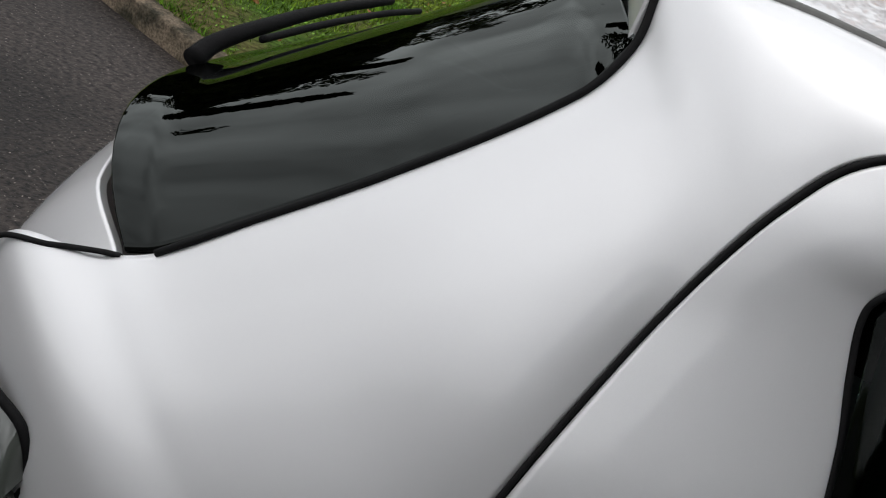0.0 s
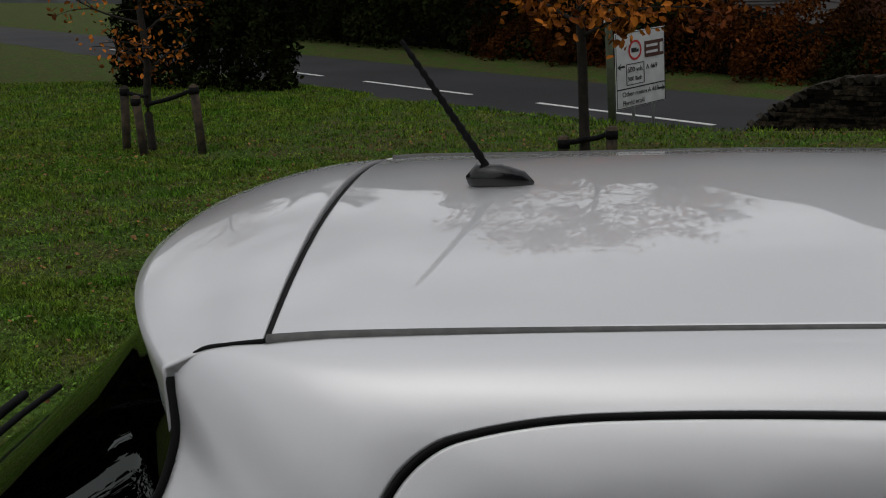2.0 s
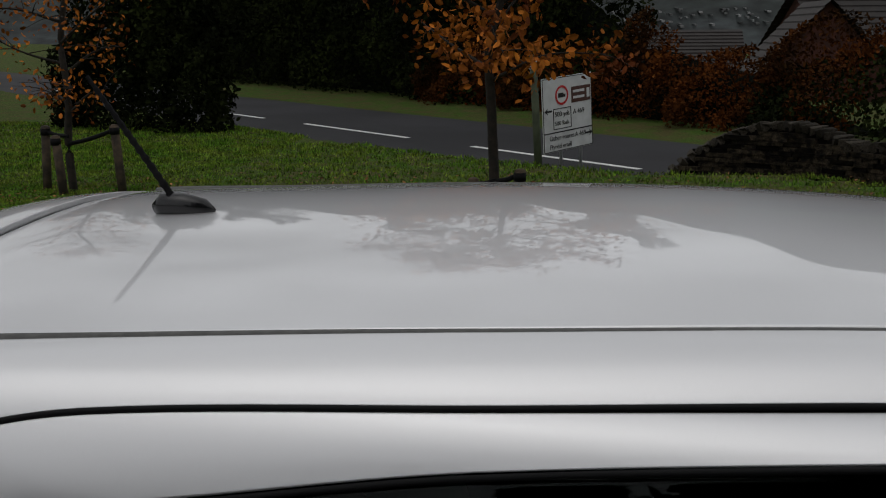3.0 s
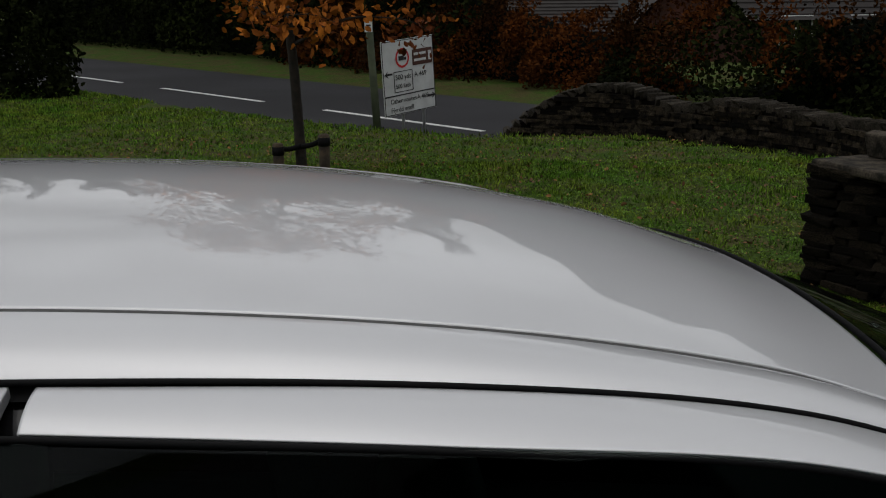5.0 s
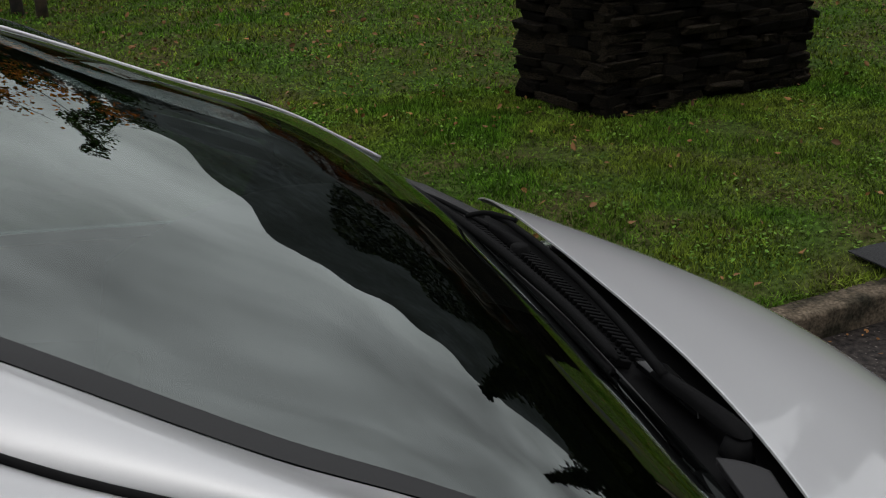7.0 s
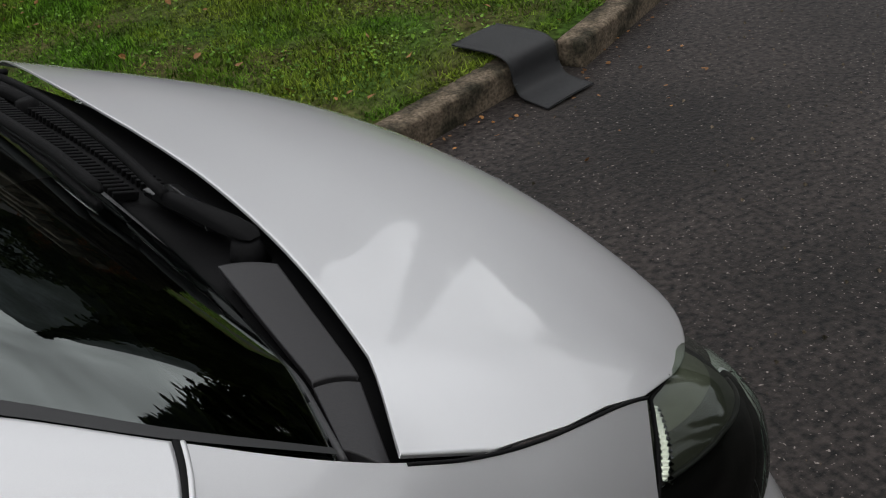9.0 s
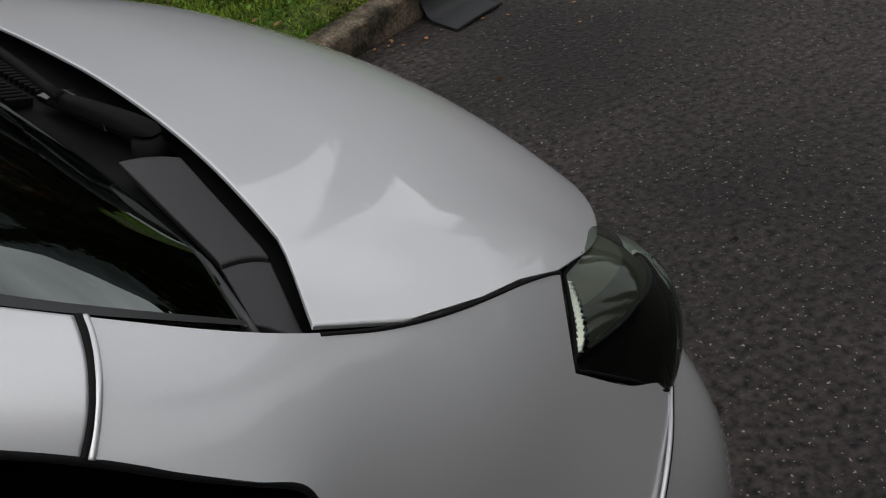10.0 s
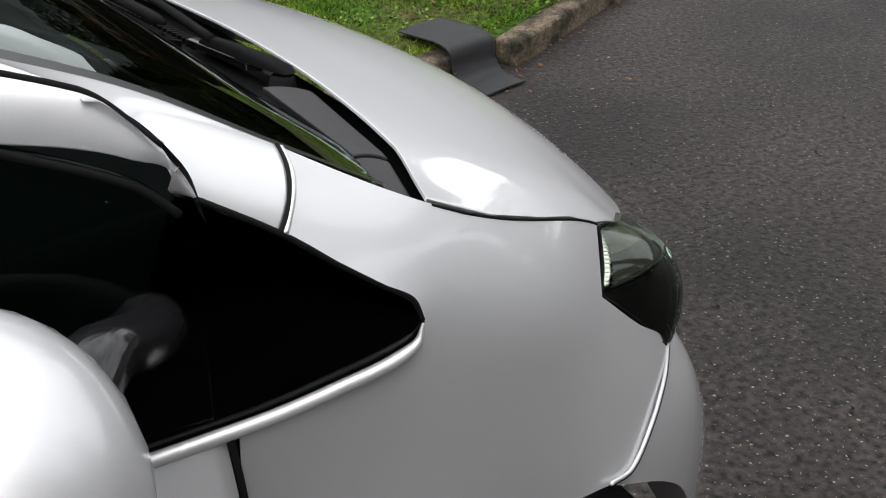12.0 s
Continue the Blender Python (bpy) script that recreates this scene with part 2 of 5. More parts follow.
def join_data(items):
    verts, faces = [], []
    for v, f in items:
        o = len(verts)
        verts += list(v)
        faces += [tuple(i + o for i in q) for q in f]
    return verts, faces


# ---- the car ----


def car_space(v):
    """The car leans a little towards the kerb and stands slightly askew."""
    v = np.array(v, float)
    d = v[..., 1] + 0.58
    v[..., 2] += np.interp(v[..., 0], [0.5, 1.5, 2.2], [-0.022, -0.042, -0.042]) * d
    v[..., 0] -= np.maximum(d, 0) * np.interp(v[..., 0], [0.0, 1.8, 2.2, 2.45, 3.0], [0.06, 0.12, 0.115, 0.125, 0.12])
    return v


def mirrored(points):
    p = np.array(points, float)
    p[..., 1] *= -1
    return p


def ladder(a, b, n, m, bulge=0.0, way=None):
    """A grid between two curves with alike knots, bowed outwards."""
    ca, cb = spline(a, n), spline(b, n)
    s = np.linspace(0, 1, m)[None, :, None]
    g = ca[:, None] * (1 - s) + cb[:, None] * s
    if way is None:
        w = np.stack([np.zeros(g.shape[:2]), g[..., 1], g[..., 2] - 0.75], -1)
        w /= np.linalg.norm(w, axis=-1, keepdims=True)
    else:
        w = np.array(way, float)[None, None] * np.ones_like(g)
    bow = (np.interp(np.linspace(0, 1, n), np.linspace(0, 1, len(bulge)), bulge) if np.ndim(bulge) else np.full(n, bulge))[:, None, None]
    return g + w * bow * (4 * s * (1 - s))


CENTRE = np.array((1.1, 0, 0.75))
EDGE = 0.22


def panel_data(g, rim=0.012):
    """A grid of points as a sheet with rolled-in edges."""
    if rim > 0:
        g = np.concatenate([g[:1], g[:1] + EDGE * (g[1:2] - g[:1]), g[1:-1], g[-1:] + EDGE * (g[-2:-1] - g[-1:]), g[-1:]], 0)
        g = np.concatenate([g[:, :1], g[:, :1] + EDGE * (g[:, 1:2] - g[:, :1]), g[:, 1:-1], g[:, -1:] + EDGE * (g[:, -2:-1] - g[:, -1:]), g[:, -1:]], 1)
    n, m = g.shape[:2]
    du, dv = np.gradient(g, axis=0), np.gradient(g, axis=1)
    nr = np.cross(du, dv)
    nr /= np.maximum(np.linalg.norm(nr, axis=-1, keepdims=True), 1e-9)
    flip = np.sum(nr * (g - CENTRE)) < 0
    if flip:
        nr = -nr
    if rim > 0:
        h = np.zeros((n + 4, m + 4, 3))
        h[2:-2, 2:-2] = g
        for k, dpt in ((1, 0.25), (0, 1.0)):
            inset = nr * rim * dpt
            e = g - inset
            h[k, 2:-2], h[n + 3 - k, 2:-2] = e[0], e[-1]
            h[2:-2, k], h[2:-2, m + 3 - k] = e[:, 0], e[:, -1]
            for q in (0, 1):
                h[k, q], h[n + 3 - k, q] = e[0, 0], e[-1, 0]
                h[k, m + 3 - q], h[n + 3 - k, m + 3 - q] = e[0, -1], e[-1, -1]
                h[q, k], h[q, m + 3 - k] = e[0, 0], e[0, -1]
                h[n + 3 - q, k], h[n + 3 - q, m + 3 - k] = e[-1, 0], e[-1, -1]
        g, n, m = h, n + 4, m + 4
    faces = []
    for i in range(n - 1):
        for j in range(m - 1):
            q = (i * m + j, (i + 1) * m + j, (i + 1) * m + j + 1, i * m + j + 1)
            faces.append(q[::-1] if flip else q)
    return car_space(g).reshape(-1, 3), faces


def panel(name, g, material, parent, label="", rim=0.012):
    v, f = panel_data(g, rim)
    return part(name, mesh_from(name, v, f, material), parent, label)


def both(name, g, material, parent, label="", rim=0.012):
    panel(name, g, material, parent, label, rim)
    panel(name, mirrored(g), material, parent, label, rim)


def seal(name, points, radius, parent, material=GAP, n=60, sides=8, label=""):
    v, f = tube_data(car_space(spline(points, n)), radius, sides)
    return part(name, mesh_from(name, v, f, material), parent, label)


car = thing("car", "silver five-door hatchback parked on asphalt beside the kerb", "car", at=(0, 0, 0))

# side frame: upper edge along roof and screens, lower edge along the doors
FRAME_A = [(2.336, -0.681, 1.100), (2.24, -0.655, 1.155), (2.15, -0.637, 1.192), (2.05, -0.622, 1.2295), (1.90, -0.590, 1.295), (1.775, -0.560, 1.348),
           (1.60, -0.563, 1.403), (1.3, -0.570, 1.450), (0.9, -0.570, 1.472), (0.45, -0.572, 1.468), (0.1, -0.575, 1.460), (-0.1, -0.584, 1.455),
           (-0.166, -0.588, 1.450), (-0.225, -0.578, 1.440), (-0.256, -0.572, 1.415), (-0.248, -0.594, 1.365), (-0.268, -0.619, 1.306),
           (-0.385, -0.653, 1.163), (-0.50, -0.672, 1.04), (-0.58, -0.69, 0.955), (-0.64, -0.70, 0.918), (-0.77, -0.70, 0.861), (-0.80, -0.72, 0.55)]
FRAME_B = [(2.302, -0.756, 1.067), (2.250, -0.745, 1.103), (2.232, -0.730, 1.141), (2.185, -0.712, 1.184), (1.95, -0.672, 1.259), (1.80, -0.660, 1.330),
           (1.60, -0.655, 1.393), (1.3, -0.655, 1.424), (0.9, -0.655, 1.434), (0.45, -0.655, 1.426), (0.12, -0.658, 1.420), (0.0, -0.668, 1.402),
           (-0.040, -0.676, 1.375), (-0.066, -0.690, 1.328), (-0.085, -0.70, 1.275), (-0.102, -0.712, 1.21), (-0.115, -0.73, 1.149),
           (-0.135, -0.765, 1.04), (-0.15, -0.79, 0.93), (-0.165, -0.81, 0.83), (-0.18, -0.82, 0.74), (-0.20, -0.83, 0.65), (-0.22, -0.83, 0.4)]
frame_grid = ladder(FRAME_A, FRAME_B, 180, 14, bulge=[0.010, 0.013, 0.016, 0.017, 0.016, 0.013] + [0.010] * 4 + [0.012, 0.016, 0.02, 0.022, 0.024, 0.028, 0.03, 0.035, 0.04, 0.045, 0.05, 0.06, 0.06])
swell = 4 * np.linspace(0, 1, 14) * (1 - np.linspace(0, 1, 14)) * 0.005
frame_grid[:9, :, 0] += np.linspace(1, 0, 9)[:, None] * swell[None]
panel("side_frame", frame_grid, PAINT, car, "silver painted roof rail and pillar")
far_frame = mirrored(frame_grid)
far_frame[..., 2] -= np.interp(far_frame[..., 0], [1.5, 1.75, 1.9, 2.2, 2.35], [0.0, 0.02, 0.034, 0.05, 0.06])
panel("side_frame", far_frame, PAINT, car, "silver painted roof rail and pillar")

# roof
ROOF_EDGE = spline([(x, y + 0.014, z) for x, y, z in FRAME_A[5:13]], 60)
yy = np.linspace(-1, 1, 41)
roof = np.zeros((60, 41, 3))
for i, (x, y, z) in enumerate(ROOF_EDGE):
    e = i / 59
    roof[i, :, 1] = yy * -y
    roof[i, :, 2] = z + (0.032 + 0.006 * (1 - e)) * (1 - np.abs(yy) ** 2.2)
    roof[i, :, 0] = x + (1 - yy**2) * (0.035 * (1 - e) ** 3 - 0.012 * e**6)
panel("roof_panel", roof, PAINT, car, "silver roof reflecting the sky and a tree", rim=0.02)
ditch = [(x, y + 0.007, z - 0.003) for x, y, z in FRAME_A[5:13]]
for side in (ditch, mirrored(ditch)):
    v, f = tube_data(car_space(spline(side, 70)), np.interp(np.linspace(0, 1, 70), [0, 0.5, 0.75, 1], [0.003, 0.004, 0.0065, 0.0095]), 8)
    part("roof_strip", mesh_from("roof_strip", v, f, STRIP), car, "grey rubber roof strip")

# tailgate spoiler
ty = np.linspace(-1, 1, 41)
sp = np.zeros((22, 41, 3))
for i in range(22):
    e = min(i / 15, 1.0)
    lip = max(0.0, (i - 15) / 6)
    half = 0.578
    x0 = -0.1725 - 0.012 * (1 - ty**2)
    x1 = -0.262 - 0.138 * (1 - np.abs(ty) ** 2.6)
    sp[i, :, 0] = x0 * (1 - e) + x1 * e + 0.05 * lip * lip * (1 - np.abs(ty) ** 3)
    sp[i, :, 1] = ty * half
    sp[i, :, 2] = 1.448 + 0.042 * (1 - np.abs(ty) ** 2.2) - (0.026 + 0.02 * (1 - ty**2)) * e**2 - (0.035 + 0.025 * np.abs(ty) ** 3) * lip
spoiler = panel("tailgate_spoiler", sp, PAINT, car, "silver spoiler above the rear glass")
seal("spoiler_gap", [(-0.1695 - 0.012 * (1 - t * t), 0.585 * t, 1.441 + 0.035 * (1 - abs(t) ** 2.2)) for t in np.linspace(-1, 1, 15)], 0.0055, car)

seal("spoiler_gap", [(-0.168, -0.583, 1.4505), (-0.200, -0.581, 1.4460), (-0.228, -0.575, 1.4385), (-0.253, -0.569, 1.414), (-0.252, -0.580, 1.380)], 0.0026, car)

# rear glass and tailgate
R_EDGE = spline([(-0.251, -0.593, 1.366), (-0.270, -0.617, 1.306), (-0.387, -0.651, 1.163), (-0.502, -0.670, 1.04), (-0.582, -0.688, 0.957), (-0.62, -0.690, 0.932)], 30)
tt = np.linspace(-1, 1, 49)
rg = np.zeros((30, 49, 3))
for i, (x, y, z) in enumerate(R_EDGE):
    e = i / 29
    bow = 1 - np.abs(tt) ** (2.6 + 2.4 * e)
    rg[i, :, 0] = x - (0.12 + 0.10 * e) * bow
    rg[i, :, 1] = -y * tt
    rg[i, :, 2] = z + (0.03 + 0.035 * e + 0.09 * e * (1 - e)) * bow
panel("rear_window", rg, PRIVACY, car, "dark rear glass reflecting grass and sky", rim=0.006)
seal("window_seal", [(x - 0.002, y - 0.002, z - 0.002) for x, y, z in FRAME_A[14:20]], 0.0045, car)
seal("window_seal", mirrored([(x, y, z) for x, y, z in FRAME_A[14:20]]), 0.007, car)
T_TOP = [(-0.625, -0.692, 0.922), (-0.745, -0.59, 0.940), (-0.825, -0.3, 0.972), (-0.85, 0, 0.982), (-0.825, 0.3, 0.972), (-0.745, 0.59, 0.940), (-0.625, 0.692, 0.922)]
T_BOT = [(-0.80, -0.71, 0.45), (-0.90, -0.55, 0.45), (-0.95, -0.3, 0.45), (-0.96, 0, 0.45), (-0.95, 0.3, 0.45), (-0.90, 0.55, 0.45), (-0.80, 0.71, 0.45)]
panel("tailgate", ladder(T_TOP, T_BOT, 48, 20, 0.06, (-0.9, 0, 0.3)), PAINT, car, "silver tailgate panel")
seal("tailgate_gap", [(-0.618, -0.696, 0.928), (-0.64, -0.702, 0.922), (-0.70, -0.706, 0.895), (-0.77, -0.71, 0.86), (-0.80, -0.72, 0.7), (-0.80, -0.72, 0.5)], 0.0035, car)
w_arm = part("rear_wiper", mesh_from("rear_wiper", *tube_data(car_space(spline([(-0.84, -0.305, 1.002), (-0.84, -0.26, 1.022), (-0.83, -0.15, 1.044), (-0.825, 0.05, 1.061), (-0.82, 0.3, 1.064)], 20)),
             np.linspace(0.016, 0.008, 20), 12), PLASTIC), car, "black rear wiper arm")
seal("rear_wiper_blade", [(-0.80, -0.20, 1.043), (-0.79, 0.0, 1.058), (-0.785, 0.2, 1.062), (-0.78, 0.36, 1.058)], 0.006, car, PLASTIC, label="black rear wiper blade")

# doors: frames above the belt, skins below
def beyond(k, d):
    """The frame's lower edge at knot k, d further down across the gap."""
    p, q = np.array(FRAME_A[k]), np.array(FRAME_B[k])
    return tuple(q + d * (q - p) / np.linalg.norm(q - p))


def at_pillar(x, lst, a_, b_):
    """A point on a list of knots between a_ and b_, moved to x."""
    p, q = np.array(lst[a_]), np.array(lst[b_])
    e = (x - p[0]) / (q[0] - p[0])
    return tuple(p + e * (q - p))


WIDTHS = {1: 0.012, 2: 0.020, 3: 0.030, 4: 0.056, 5: 0.088, 6: 0.089, 7: 0.075, 8: 0.051}
outs = [beyond(k, 0.008) for k in range(1, 9)]
ins = [beyond(k, 0.011 + WIDTHS[k]) for k in range(1, 9)]
ins[:3] = (2.236, -0.747, 1.099), (2.209, -0.741, 1.125), (2.136, -0.728, 1.160)
DOOR_F_IN = ins[:7] + [at_pillar(0.9365, ins, 6, 7)]
DOOR_R_OUT = [at_pillar(0.9235, outs, 6, 7)] + [beyond(k, 0.008) for k in (9, 10, 11, 12, 13, 14, 15, 16, 17, 18)]
DOOR_R_IN = [at_pillar(0.9235, ins, 6, 7), (0.45, -0.692, 1.382), (0.2, -0.694, 1.355), (0.12, -0.695, 1.347), (0.07, -0.695, 1.334), (0.042, -0.696, 1.315), (0.030, -0.697, 1.290),
             (0.045, -0.704, 1.243), (0.072, -0.715, 1.183), (0.105, -0.740, 1.08), (0.135, -0.765, 0.96)]
fa, fb, fi = spline(FRAME_A[1:9], 240), spline(FRAME_B[1:9], 240), spline(ins, 240)
fo = fb + 0.008 * (fb - fa) / np.linalg.norm(fb - fa, axis=1, keepdims=True)
near_tip = np.interp(np.linspace(0, 1, 240), [0, 0.25], [1, 0])
fo += near_tip[:, None] * np.array((-0.008, 0.007, 0.004))
keep = fo[:, 0] >= 0.9365
fo, fi = fo[keep][16:], fi[keep][16:]
fi = fo + (fi - fo) * np.interp(np.linspace(0, 1, len(fo)), [0, 0.10, 0.25], [0.04, 0.6, 1.0])[:, None]
ds = np.linspace(0, 1, 9)[None, :, None]
door_f = fo[:, None] * (1 - ds) + fi[:, None] * ds + np.array((0, -0.5, 0.85)) * 0.005 * 4 * ds * (1 - ds)
panel("door_frame", door_f, PAINT, car, "silver front door frame", rim=0.004)
far_door = mirrored(door_f)
far_door[..., 2] -= np.interp(far_door[..., 0], [1.5, 1.75, 1.9, 2.2], [0.0, 0.03, 0.06, 0.09])
panel("door_frame", far_door, PAINT, car, "silver front door frame")
both("door_frame", ladder(DOOR_R_OUT, DOOR_R_IN, 90, 8, 0.004), PAINT, car, "silver rear door frame")
gap_hi = [tuple(np.array(beyond(k, -0.010)) + np.array((0, 0.009, -0.007))) for k in range(1, 22)]
gap_lo = [tuple(np.array(beyond(k, 0.022)) + np.array((0, 0.009, -0.007))) for k in range(1, 22)]
both("door_seal", ladder(gap_hi, gap_lo, 140, 4), GAP, car, "black rubber door seal", rim=0)
seal("door_seal", [beyond(k, 0.0035) for k in range(2, 20)], 0.003, car, n=160)
panel("pillar_cover", ladder([(0.905, -0.650, 1.424), (0.90, -0.688, 1.38), (0.89, -0.765, 0.93)], [(0.955, -0.650, 1.424), (0.96, -0.688, 1.38), (0.97, -0.765, 0.93)], 20, 4), GLOSSBLACK, car, "black pillar between the doors")
seal("window_seal", [(x, y - 0.002, z - 0.004) for x, y, z in DOOR_F_IN + DOOR_R_IN], 0.0032, car, n=160)
BELT = lambda x: (x, -0.772, 0.925 + 0.02 * (2.2 - x) / 2.2)
W_F = [(2.236, -0.744, 1.100), (2.209, -0.738, 1.126), (2.136, -0.725, 1.161)] + [beyond(k, 0.014 + WIDTHS[k]) for k in range(4, 8)] + [(0.91, -0.692, 1.396)]
W_R = [(0.95, -0.692, 1.394), (0.45, -0.690, 1.376), (0.2, -0.692, 1.350), (0.125, -0.693, 1.342), (0.075, -0.693, 1.329), (0.048, -0.694, 1.311), (0.038, -0.695, 1.288)]
both("door_window", ladder(W_F, [BELT(x) for x, y, z in W_F], 60, 12, 0.012), TINT, car, "dark front side window", rim=0.004)
both("door_window", ladder(W_R, [BELT(x + 0.11 * min(1.0, max(0.0, (0.4 - x) / 0.36))) for x, y, z in W_R], 60, 12, 0.012), TINT, car, "dark rear side window", rim=0.004)
Q_TOP = [(2.236, -0.745, 1.108), (2.250, -0.745, 1.101), (2.302, -0.756, 1.066), (2.345, -0.763, 1.030), (2.380, -0.768, 1.003), (2.404, -0.771, 0.984), (2.412, -0.773, 0.964)]
Q_BOT = [(2.150, -0.776, 0.930), (2.236, -0.777, 0.930), (2.285, -0.777, 0.931), (2.335, -0.776, 0.935), (2.380, -0.775, 0.940), (2.405, -0.774, 0.948), (2.412, -0.773, 0.962)]
both("quarter_window", ladder([(x, y + 0.003, z) for x, y, z in Q_TOP], [(x, y + 0.003, z) for x, y, z in Q_BOT], 60, 12, 0.004), QUARTER, car, "black front quarter window", rim=0.004)
seal("window_seal", [(x, y + 0.001, z) for x, y, z in Q_TOP[1:]], 0.0025, car, n=60)
lip = [(1.2, -0.779, 0.946), (1.8, -0.780, 0.936)] + [(x, y - 0.003 * c, z - 0.003 * c) for (x, y, z), c in zip(Q_BOT, (1, 1, 1, 1, 0.9, 0.6, 0.1))]
v, f = tube_data(car_space(spline(lip, 90)), np.interp(np.linspace(0, 1, 90), [0, 0.8, 1], [0.006, 0.006, 0.001]), 10)
part("window_lip", mesh_from("window_lip", v, f, PAINT), car, "rolled silver edge below the side glass")


def side_skin(x0, x1, n=24):
    top = [(x, -0.7805, 0.929 + 0.012 * (2.2 - x) / 2.2) for x in np.linspace(x0, x1, n // 3)]
    bot = [(x, -0.82, 0.30) for x in np.linspace(x0, x1, n // 3)]
    return ladder(top, bot, n, 16, 0.05)


both("front_door", side_skin(0.936, 2.240), PAINT, car, "silver front door skin")
both("door_trim", ladder([(x, -0.752, 0.912) for x in np.linspace(0.0, 2.2, 6)], [(x, -0.765, 0.45) for x in np.linspace(0.0, 2.2, 6)], 20, 6, 0.0), GAP, car, "dark inner door trim", rim=0)
both("rear_door", side_skin(-0.10, 0.924), PAINT, car, "silver rear door skin")
seal("door_gap", [(2.243, -0.781, 0.930), (2.246, -0.793, 0.87), (2.246, -0.815, 0.75), (2.246, -0.83, 0.55), (2.246, -0.82, 0.32)], 0.0032, car)

# front wing
WING_A = [(2.340, -0.681, 1.097), (2.40, -0.690, 1.061), (2.461, -0.699, 1.022), (2.52, -0.692, 0.996), (2.62, -0.664, 0.953), (2.652, -0.6515, 0.938), (2.684, -0.638, 0.921), (2.716, -0.624, 0.903)]
AXLE, ARCH = (2.575, 0.365), 0.355


def arch(a, y, r=ARCH):
    """A point of the front wheel arch, a degrees up from straight ahead."""
    return (AXLE[0] + r * math.cos(radians(a)), y, AXLE[1] + r * math.sin(radians(a)))


TIP = (2.413, -0.774, 0.963)
LAMP_FOOT = (2.812, -0.656, 0.733)
SEAM = [arch(84, -0.796), (2.650, -0.784, 0.712), (2.699, -0.755, 0.728), (2.753, -0.713, 0.740), LAMP_FOOT]
tip = 24


def fair(points, n, degree):
    """A fair curve of low degree near the points, through the first and the last."""
    p = np.array(points, float)
    u = np.r_[0, np.cumsum(np.linalg.norm(np.diff(p, axis=0), axis=1))]
    u /= u[-1]
    chord = p[0] + u[:, None] * (p[-1] - p[0])
    base = np.stack([u * (1 - u) * u**k for k in range(degree - 1)], -1)
    co = np.linalg.lstsq(base, p - chord, rcond=None)[0]
    w_ = np.linspace(0, 1, n)
    return p[0] + w_[:, None] * (p[-1] - p[0]) + np.stack([w_ * (1 - w_) * w_**k for k in range(degree - 1)], -1) @ co


wa = fair(WING_A, 60, 4)
edge_hi = spline([(2.306, -0.757, 1.065), (2.345, -0.764, 1.031), (2.381, -0.769, 1.004), (2.405, -0.772, 0.984), TIP], tip + 1)
shoulder = fair([TIP, (2.50, -0.768, 0.927), (2.60, -0.738, 0.893), (2.668, -0.696, 0.864)], 36, 3)
edge_lo = spline([(2.251, -0.781, 0.924), (2.285, -0.781, 0.925), (2.335, -0.778, 0.931), (2.380, -0.777, 0.936), (2.406, -0.775, 0.945), TIP], tip + 1)
foot = spline([arch(a, -0.805) for a in np.linspace(172, 112, 7)], tip + 1)
foot_front = spline([arch(a, -0.805 + 0.009 * k / 4) for k, a in enumerate(np.linspace(112, 84, 5))], 36)


def flank(p, q):
    """Side skin from the shoulder p down to the arch lip q, swelling over the wheel."""
    p, q = np.array(p), np.array(q)
    lift = q + (p - q) * min(0.4, 0.055 / max(np.linalg.norm(p - q), 1e-6)) + np.array((0, -0.007, 0))
    mid = 0.5 * (p + lift) + np.array((0, 0.003, 0))
    return np.array([mid, lift, q])


upper = np.array([spline([p, 0.5 * (p + q) + np.array((0, -0.007, 0.006)), q], 15) for p, q in zip(wa[:tip + 1], edge_hi)])
front = np.array([spline([p, q, *flank(q, r)], 57) for p, q, r in zip(wa[tip:], shoulder, foot_front)])
upper[:14, :, 0] += np.linspace(1, 0, 14)[:, None] * (4 * np.linspace(0, 1, 15) * (1 - np.linspace(0, 1, 15)) * 0.005)[None]
low = np.array([spline([p, *flank(p, q)], 43) for p, q in zip(edge_lo, foot)])
nose_c, nose_d = spline([(2.668, -0.696, 0.864), (2.733, -0.686, 0.804), (2.785, -0.668, 0.764), LAMP_FOOT], 20), spline(SEAM, 20)
nose = np.array([spline([p, 0.5 * (p + q) + np.array((0.008, -0.012, 0.0)) * (1 - k / 19), q + np.array((0, 0, -0.0004))], 43) for k, (p, q) in enumerate(zip(nose_c, nose_d))])
nose[0] = front[-1, 14:]
front[0, :15], low[-1] = upper[-1], front[0, 14:]


